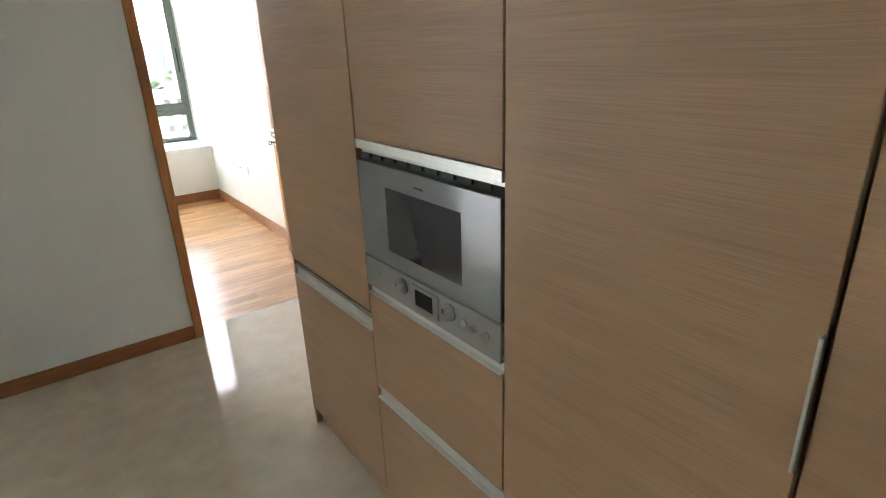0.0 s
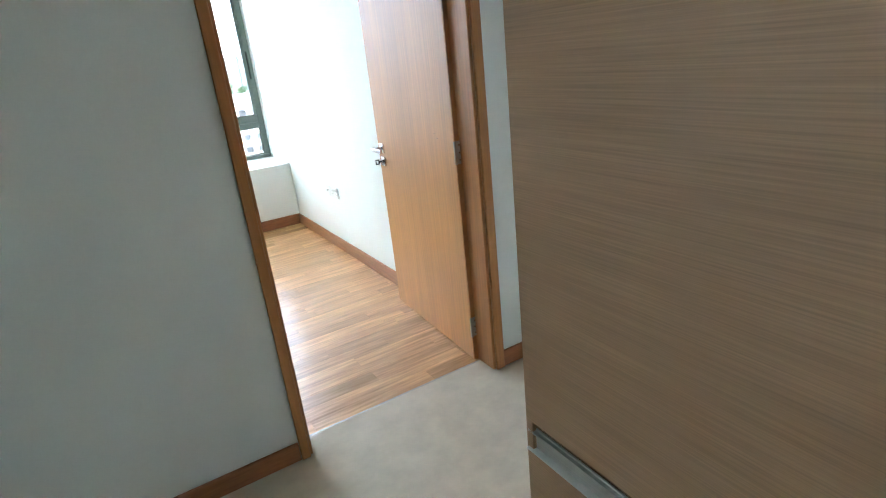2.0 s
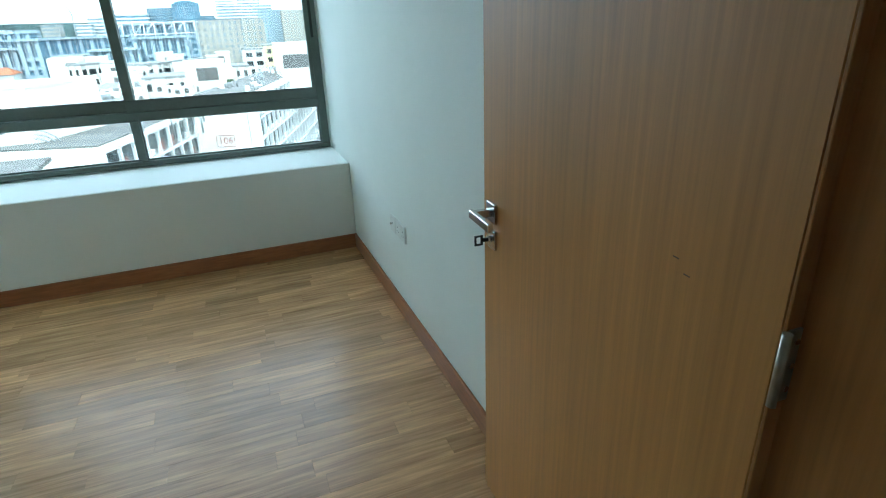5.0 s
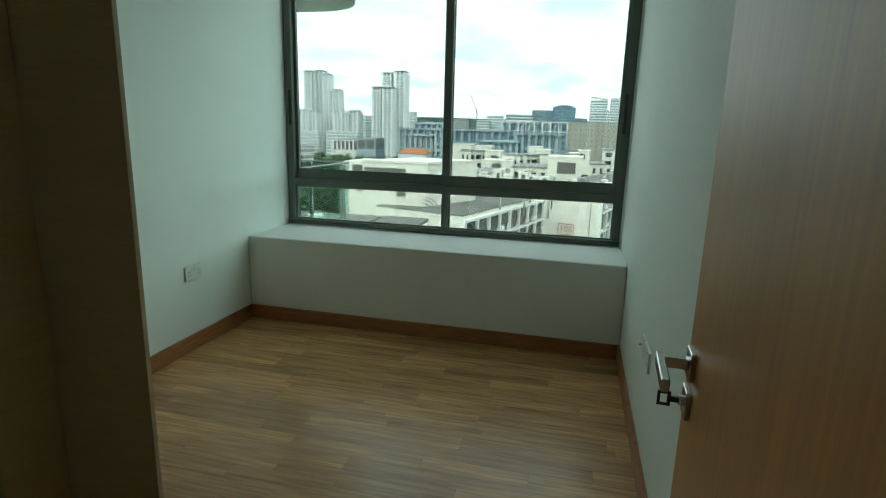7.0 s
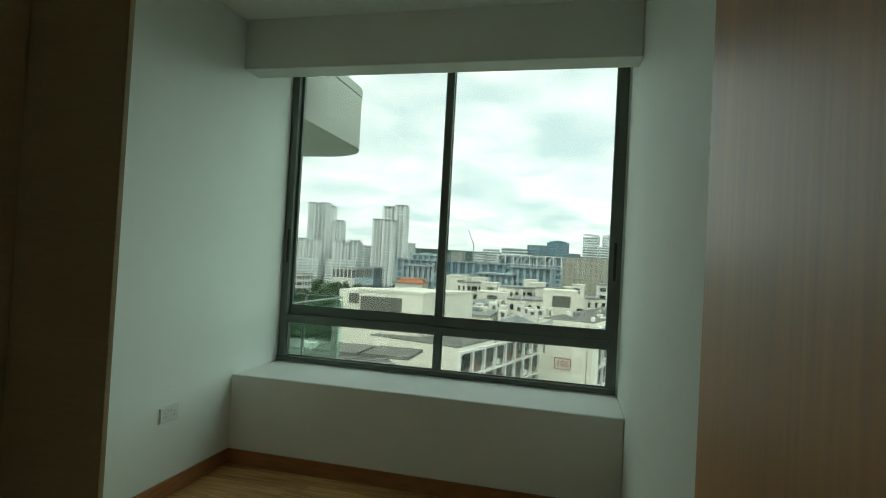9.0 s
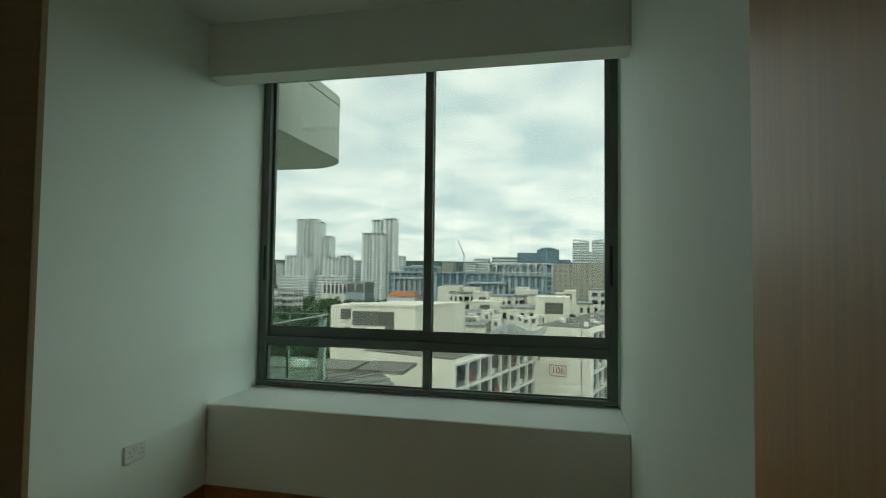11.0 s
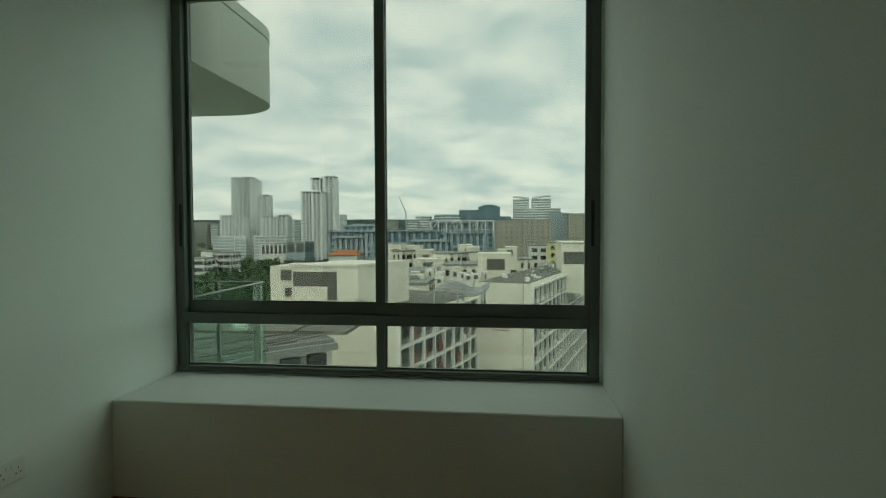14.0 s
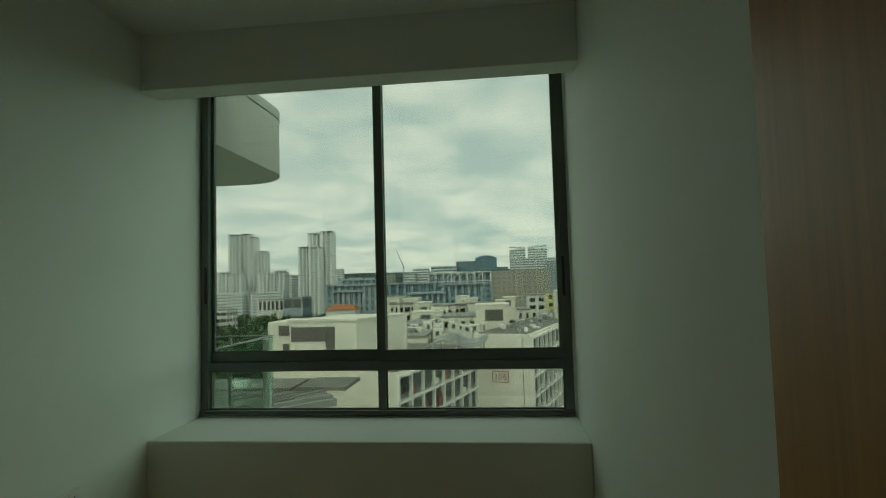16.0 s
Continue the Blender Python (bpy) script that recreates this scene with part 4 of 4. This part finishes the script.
pts = [(ax, ay), (bx, by), (bx + rx * 60, by + ry * 60), (ax + rx * 60, ay + ry * 60)]
part("wall", prism(pts, GZ, ROOFZ), HDB, n106)
inner = [(ax + ex * 0.5 + rx * 0.5, ay + ey * 0.5 + ry * 0.5), (bx - ex * 0.5 + rx * 0.5, by - ey * 0.5 + ry * 0.5),
         (bx - ex * 0.5 + rx * 59, by - ey * 0.5 + ry * 59), (ax + ex * 0.5 + rx * 59, ay + ey * 0.5 + ry * 59)]
part("roof", prism(inner, ROOFZ + 0.01, ROOFZ + 0.12), ROOFG, n106)
part("end_joint", prism([(bx - ex * 1.2 - rx * 0.03, by - ey * 1.2 - ry * 0.03), (bx - ex * 1.1 - rx * 0.03, by - ey * 1.1 - ry * 0.03), (bx - ex * 1.1, by - ey * 1.1), (bx - ex * 1.2, by - ey * 1.2)], GZ + 10, ROOFZ - 0.2), GREYP, n106)

FH, BW = 2.75, 3.0
win_me = mesh_of(box(-1.1, 1.1, -0.10, 0.02, -0.85, 0.85), WINDARK, name="flat_window")
panel_me = mesh_of(box(-0.62, 0.62, -0.14, 0.02, -0.60, 0.60), BRICKR, name="red_panel")
ac_me = mesh_of(box(-0.4, 0.4, -0.45, 0.0, -0.3, 0.3, 0.03), HDBW, name="cooler")
post_me = mesh_of(box(-0.16, 0.16, -0.45, 0.02, -10.6, 0.0), HDBW, name="post")


def gallery_front(parent, px, py, hx, hy, bays, floors, ztop, red):
    """A facade of slab bands, posts, windows and spandrels, running from px, py along hx, hy; it looks to the right of that way."""
    rnd = random.Random(int(px * 10) + bays)
    nx, ny = hy, -hx
    a = math.atan2(hy, hx)
    # flat grey sheet; the gallery's shade is in its colour
    pts = [(px, py), (px + hx * bays * BW, py + hy * bays * BW), (px + hx * bays * BW + nx * 0.02, py + hy * bays * BW + ny * 0.02), (px + nx * 0.02, py + ny * 0.02)]
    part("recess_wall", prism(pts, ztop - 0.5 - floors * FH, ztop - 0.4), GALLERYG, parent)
    for f in range(floors):
        z = ztop - 0.5 - f * FH
        pts = [(px, py), (px + hx * bays * BW, py + hy * bays * BW), (px + hx * bays * BW + nx * 0.5, py + hy * bays * BW + ny * 0.5), (px + nx * 0.5, py + ny * 0.5)]
        part("floor_band", prism(pts, z - 0.14, z + 0.14), HDBW, parent)
        for k in range(bays):
            cx, cy = px + hx * BW * (k + 0.5), py + hy * BW * (k + 0.5)
            o = 0.34 if rnd.random() < 0.5 else -0.34
            piece("flat_window", win_me, (cx + nx * 0.02 + hx * o, cy + ny * 0.02 + hy * o, z - 1.15), parent, a)
            if red and rnd.random() < 0.55:
                piece("red_panel", panel_me, (cx + nx * 0.06 - hx * o * 2.0, cy + ny * 0.06 - hy * o * 2.0, z - 1.9), parent, a)
            elif rnd.random() < 0.5:
                piece("air_cooler", ac_me, (cx + nx * 0.03 - hx * o * 2.2, cy + ny * 0.03 - hy * o * 2.2, z - 2.1), parent, a)
    for k in range(bays + 1):
        piece("post", post_me, (px + hx * BW * k, py + hy * BW * k, ztop - 0.3), parent, a)
        piece("post", post_me, (px + hx * BW * k, py + hy * BW * k, ztop - 10.9), parent, a)


gallery_front(n106, bx, by, rx, ry, 18, 7, ROOFZ, False)
# number plate
def far_word(text, size, at, ang, parent):
    cu = bpy.data.curves.new("lettering", "FONT")
    cu.body, cu.size, cu.extrude, cu.align_x, cu.align_y = text, size, 0.02, "CENTER", "CENTER"
    tmp = bpy.data.objects.new("lettering", cu)
    me = bpy.data.meshes.new_from_object(tmp)
    bpy.data.objects.remove(tmp)
    me.materials.append(SIGNR)
    ob = new("lettering", me)
    ob.parent = parent
    ob.location = Vector(at) - ORIGIN[parent.name]
    ob.rotation_euler = (radians(90), 0, ang)
    ORIGIN[ob.name] = Vector(at)
    return ob


EA = math.atan2(ey, ex)
sx, sy = ax + ex * 3.9 - rx * 0.06, ay + ey * 3.9 - ry * 0.06
SZ = EZ - 0.1755 * 78.5
far_word("106", 1.3, (sx, sy, SZ), EA, n106)
for z in (SZ - 0.75, SZ + 0.75):
    part("sign_border", prism([(sx - ex * 1.18, sy - ey * 1.18), (sx + ex * 1.18, sy + ey * 1.18), (sx + ex * 1.18 - rx * 0.05, sy + ey * 1.18 - ry * 0.05), (sx - ex * 1.18 - rx * 0.05, sy - ey * 1.18 - ry * 0.05)], z - 0.05, z + 0.05), SIGNR, n106)
for s in (-1.18, 1.18):
    part("sign_border", prism([(sx + ex * (s - 0.05), sy + ey * (s - 0.05)), (sx + ex * (s + 0.05), sy + ey * (s + 0.05)), (sx + ex * (s + 0.05) - rx * 0.05, sy + ey * (s + 0.05) - ry * 0.05), (sx + ex * (s - 0.05) - rx * 0.05, sy + ey * (s - 0.05) - ry * 0.05)], SZ - 0.68, SZ + 0.68), SIGNR, n106)
# roof clutter
for k in range(30):
    rnd = random.Random(k)
    s, q = rnd.uniform(1, ln - 1), rnd.uniform(2, 50)
    px, py = ax + ex * s + rx * q, ay + ey * s + ry * q
    hgt, hw = rnd.uniform(0.25, 0.8), rnd.uniform(0.25, 0.6)
    t = thing("roof_tank", (px, py, ROOFZ + 0.12), "small pale tank or vent on the flat roof", "tank", "roof vents")
    part("body", box(px - hw, px + hw, py - 0.5, py + 0.5, ROOFZ + 0.12, ROOFZ + 0.12 + hgt, 0.06), rnd.choice((HDBW, PIPE, ROOFEDGE)), t)
    part("pipe", tube((px + 0.9, py, ROOFZ + 0.12), (px + 0.9, py, ROOFZ + 0.5 + hgt), 0.07, n=6), PIPE, t)

nb = thing("red_panel_block", (ax, ay, GZ), "cream housing block with rows of windows and red panels", "building")
L2 = 24.0
sx0, sy0 = ax - rx * L2, ay - ry * L2
pts = [(sx0, sy0), (ax - rx * 0.05, ay - ry * 0.05), (ax - ex * 12 - rx * 0.05, ay - ey * 12 - ry * 0.05), (sx0 - ex * 12, sy0 - ey * 12)]
RZ2 = EZ - 0.131 * 72
part("wall", prism(pts, GZ, RZ2), HDB, nb)
part("roof", prism([(p[0], p[1]) for p in pts], RZ2 + 0.01, RZ2 + 0.15), ROOFG, nb)
gallery_front(nb, sx0, sy0, rx, ry, 8, 7, RZ2, True)

# curved pipe pergola on the roof
pg = thing("roof_pergola", (*far(-0.10, 0, 72)[:2], RZ2), "curved grey steel pipe pergola on a roof", "pergola")
for j in range(7):
    bm = bmesh.new()
    last = None
    for i in range(17):
        q = i / 16
        x = far(-0.135 + 0.105 * q, 0, 70)[0]
        y = far(0, 0, 66 + j * 1.5)[1]
        z = EZ - 8.05 + 0.7 * math.sin(q * 2 * math.pi) + 1.0 * q
        p = (x, y, z)
        if last:
            tube(last, p, 0.11, n=6, bm=bm, caps=False)
        last = p
    part("pipe", bm, PIPE, pg)
for q in (0.1, 0.5, 0.9):
    x = far(-0.135 + 0.105 * q, 0, 70)[0]
    for dd in (66, 75):
        y = far(0, 0, dd)[1]
        part("post", tube((x, y, RZ2 - 1.0), (x, y, EZ - 8.05 + 0.7 * math.sin(q * 2 * math.pi) + q), 0.12, n=6), PIPE, pg)

# big cream stair block with a flat grey angular panel as its recess
x0, y0, zt = far(-0.407, -0.0535, 62)
x1 = far(-0.276, 0, 62)[0]
t = thing("stair_block", ((x0 + x1) / 2, y0, GZ), "large cream block end with an angular grey panel as its recess", "building")
part("wall", prism([(x0, y0), (x1, y0), (x1 + 4.4, y0 + 9), (x0 + 4, y0 + 9)], GZ, zt), HDB, t)
part("coping", prism([(x0 - 0.2, y0 - 0.2), (x1 + 0.2, y0 - 0.2), (x1 + 4.5, y0 + 9), (x0 + 4, y0 + 9)], zt + 0.01, zt + 0.25), HDB, t)
xa, xb = far(-0.405, 0, 62)[0], far(-0.318, 0, 62)[0]
za, zb = far(0, -0.064, 62)[2], far(0, -0.098, 62)[2]
# recesses are flat panels on the wall, their dark put in as colour
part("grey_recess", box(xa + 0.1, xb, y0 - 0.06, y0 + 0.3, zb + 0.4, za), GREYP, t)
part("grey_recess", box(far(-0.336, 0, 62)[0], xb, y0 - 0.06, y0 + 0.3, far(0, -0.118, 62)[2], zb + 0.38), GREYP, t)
xw = far(-0.446, 0, 64)[0]
part("side_wing", box(xw, x0 - 0.01, y0 + 1.5, y0 + 9, GZ, far(0, -0.0535, 64)[2]), HDB, t)
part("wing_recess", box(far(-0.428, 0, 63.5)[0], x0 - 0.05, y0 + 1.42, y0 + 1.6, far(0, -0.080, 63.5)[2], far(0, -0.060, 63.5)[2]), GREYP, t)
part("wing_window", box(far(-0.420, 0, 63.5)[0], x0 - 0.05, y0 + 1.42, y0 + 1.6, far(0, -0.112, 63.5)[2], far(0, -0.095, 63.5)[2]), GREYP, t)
for k in range(3):
    xx = x1 + 1.6 + 0.35 * k
    yy = y0 + 9 * (xx - x1) / 4.4
    part("drain_pipe", tube((xx, yy - 0.15, GZ), (xx, yy - 0.15, zt - 6), 0.08, n=6), PIPE, t)
for k in range(3):
    bm = bmesh.new()
    last = None
    for i in range(13):
        a = math.pi / 2 * i / 12
        r = 1.6 + 0.4 * k
        p = (x1 - 0.4 + r * math.sin(a), y0 - 0.3, zt - 5.6 + r * math.cos(a) - 0.6)
        if last:
            tube(last, p, 0.07, n=6, bm=bm, caps=False)
        last = p
    part("pipe_bend", bm, PIPE, t)

# low building with a weathered roof
RZ = -7.8
t = thing("low_building", (-20, 40, GZ), "low building with a broad weathered grey roof", "building")
c = [far(-0.75, 0, 30)[:2], far(-0.455, 0, 39.5)[:2], far(-0.322, 0, 43.5)[:2], far(-0.365, 0, 53)[:2], far(-0.75, 0, 53)[:2]]
part("roof", prism(c, RZ - 0.15, RZ), ROOFG, t)
cc = [(x, y + 0.5) for x, y in c[:3]] + c[3:]
part("wall", prism([(x - 0.6, y + 1.0) for x, y in c[:3]] + [(x - 0.6, y - 0.5) for x, y in c[3:]], GZ, RZ - 0.5), HDB, t)
for (p, q) in ((c[0], c[1]), (c[1], c[2])):
    dx, dy = q[0] - p[0], q[1] - p[1]
    m = math.hypot(dx, dy)
    dx, dy = dx / m, dy / m
    part("fascia", prism([p, q, (q[0] + dy * 0.5, q[1] - dx * 0.5), (p[0] + dy * 0.5, p[1] - dx * 0.5)], RZ - 0.5, RZ + 0.05), ROOFEDGE, t)
    part("gutter_curb", prism([(p[0] - dy * 0.2, p[1] + dx * 0.2), (q[0] - dy * 0.2, q[1] + dx * 0.2), (q[0] - dy * 0.5, q[1] + dx * 0.5), (p[0] - dy * 0.5, p[1] + dx * 0.5)], RZ + 0.01, RZ + 0.3), ROOFEDGE, t)
    k = 1.2
    while k < m - 1.5:
        cx, cy = p[0] + dx * k, p[1] + dy * k
        part("window", prism([(cx - dy * 0.35, cy + dx * 0.35), (cx - dy * 0.35 + dx * 1.5, cy + dx * 0.35 + dy * 1.5), (cx - dy * 0.9 + dx * 1.5, cy + dx * 0.9 + dy * 1.5), (cx - dy * 0.9, cy + dx * 0.9)], RZ - 3.0, RZ - 0.9), WINDARK, t)
        k += 2.3
for k in range(4):
    part("roof_step", box(-34 + k * 5, -29.5 + k * 5, 44, 49, RZ + 0.01, RZ + 0.14 + 0.06 * k), ROOFG, t)
rnd = random.Random(9)
ax1, ay1 = c[2][0] - c[0][0], c[2][1] - c[0][1]
am = math.hypot(ax1, ay1)
ax1, ay1 = ax1 / am, ay1 / am
for k in range(60):
    q, st, ln1 = rnd.uniform(1.2, 16), rnd.uniform(0, am * 0.95), rnd.uniform(1.5, 6)
    px, py = c[0][0] + ax1 * st - ay1 * q, c[0][1] + ay1 * st + ax1 * q
    if py > 52 or px > c[2][0] - 1:
        continue
    w1 = rnd.uniform(0.12, 0.4)
    part("roof_strip", prism([(px, py), (px + ax1 * ln1, py + ay1 * ln1), (px + ax1 * ln1 - ay1 * w1, py + ay1 * ln1 + ax1 * w1), (px - ay1 * w1, py + ax1 * w1)], RZ + 0.012, RZ + rnd.uniform(0.04, 0.16)), rnd.choice((ROOFG, ROOFEDGE, PIPE, GREYP)), t)
t = thing("roof_unit", (-25, 45, RZ), "pale cooling unit on the weathered roof", "cooler")
part("body", box(-25.6, -24.2, 44.6, 45.6, RZ, RZ + 0.7, 0.05), HDBW, t)
part("pipe", tube((-23.8, 45, RZ), (-23.8, 45, RZ + 1.0), 0.06, n=6), HDBW, t)

# hills and far skyline
def ridge(dist, h, seed, name):
    rnd = np.random.RandomState(seed)
    n = 240
    us = np.linspace(-1.4, 1.2, n)
    hs = np.zeros(n)
    for k in range(1, 40):
        hs += np.sin(us * k * 2.3 + rnd.uniform(0, 6.28)) / k ** 0.9 * rnd.uniform(0.3, 1)
    hs = h * (0.86 + 0.055 * hs)
    verts, faces = [], []
    for u, z in zip(us, hs):
        verts += [(EX + u * dist, EY + dist, GZ), (EX + u * dist, EY + dist + 30, EZ + z * dist), (EX + u * dist, EY + dist + 400, GZ)]
    for i in range(n - 1):
        a = 3 * i
        faces += [(a, a + 3, a + 4, a + 1), (a + 1, a + 4, a + 5, a + 2)]
    me = bpy.data.meshes.new(name)
    me.from_pydata(verts, [], faces)
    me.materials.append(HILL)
    tagged(new(name, me), "hazy blue-green wooded hills along the horizon", "hills", kind="structure")


ridge(1700, 0.0235, 3, "backdrop_hills")
ridge(1150, 0.0115, 8, "backdrop_woods")
rnd = random.Random(11)
for k in range(34):
    u = -0.7 + k * 0.032 + rnd.uniform(-0.01, 0.01)
    # no haze in the air: the pale wall colours stand in for it
    slab_block("far_building", "small hazy building on the skyline", u, u + rnd.uniform(0.012, 0.03), rnd.uniform(0.026, 0.040), rnd.uniform(980, 1120), 30, rnd.choice((TOWERW, OFFICE, TANW)), TOWERG, 5, 12, piers=False)
# tower crane
cx, cy, cz = far(-0.193, 0.075, 900)
t = thing("tower_crane", (cx, cy, GZ), "thin tower crane on the skyline", "crane")
part("mast", tube((cx + 8, cy, GZ), (cx + 8, cy, cz - 22), 0.8, n=6), PIPE, t)
part("jib", tube((cx + 10, cy, cz - 30), (cx - 3, cy, cz), 0.6, n=6), PIPE, t)

# woods between the buildings
def woods(name, n, region, seed, leaf, count):
    rng = np.random.RandomState(seed)
    allv, allf = [], []
    base = 0
    for k in range(n):
        u0, u1, d0, d1, h0, h1 = region[k % len(region)]
        dist = rng.uniform(d0, d1)
        u = rng.uniform(u0, u1)
        top = rng.uniform(h0, h1)
        r = rng.uniform(3.5, 6.5)
        c = np.array((EX + u * dist, EY + dist, GZ + top + DIP * dist - r))
        p = rng.normal(size=(count, 3))
        p /= np.linalg.norm(p, axis=1)[:, None]
        lump = 0.72 + 0.28 * np.sin(p[:, 0] * 5 + k) * np.cos(p[:, 2] * 6 + 2 * k)
        p = p * (r * lump * rng.uniform(0.8, 1.05, count))[:, None] * np.array((1.15, 1.15, 0.8)) + c
        a = rng.normal(size=(count, 3)) * leaf
        b = rng.normal(size=(count, 3)) * leaf
        q = np.stack((p - a, p + b, p + a, p - b), axis=1).reshape(-1, 3)
        allv.append(q)
        allf.append(np.arange(base, base + 4 * count).reshape(-1, 4))
        base += 4 * count
    me = bpy.data.meshes.new(name)
    me.from_pydata(np.concatenate(allv).tolist(), [], np.concatenate(allf).tolist())
    me.materials.append(LEAF)
    tagged(new(name, me), "dense dark green tree crowns between the buildings", "trees", kind="stuff")


woods("woods", 900, ((-0.75, -0.42, 130, 235, 22, 27), (-0.75, -0.30, 250, 520, 19, 27), (-0.36, -0.20, 260, 360, 14, 20), (-0.10, 0.25, 230, 480, 20, 30),
                     (-0.25, -0.18, 120, 170, 14, 18), (0.03, 0.10, 160, 205, 22, 29), (-0.60, 0.3, 700, 1000, 18, 34)), 4, 0.75, 190)

# ---- parquet strips of the bedroom ----
floor_ob = bpy.data.objects["floor"]
strip_meshes = {}
for a, b, c, dd in strips(XL, 0, -3.213, 0.0, 2):
    key = (round(b - a, 3), round(dd - c, 3))
    if key not in strip_meshes:
        w, h = key
        strip_meshes[key] = mesh_of(box(0.0003, w - 0.0003, 0.0003, h - 0.0003, -0.0118, 0.0), PLANK, name="plank")
    piece("plank", strip_meshes[key], (a, c, 0.0), floor_ob)
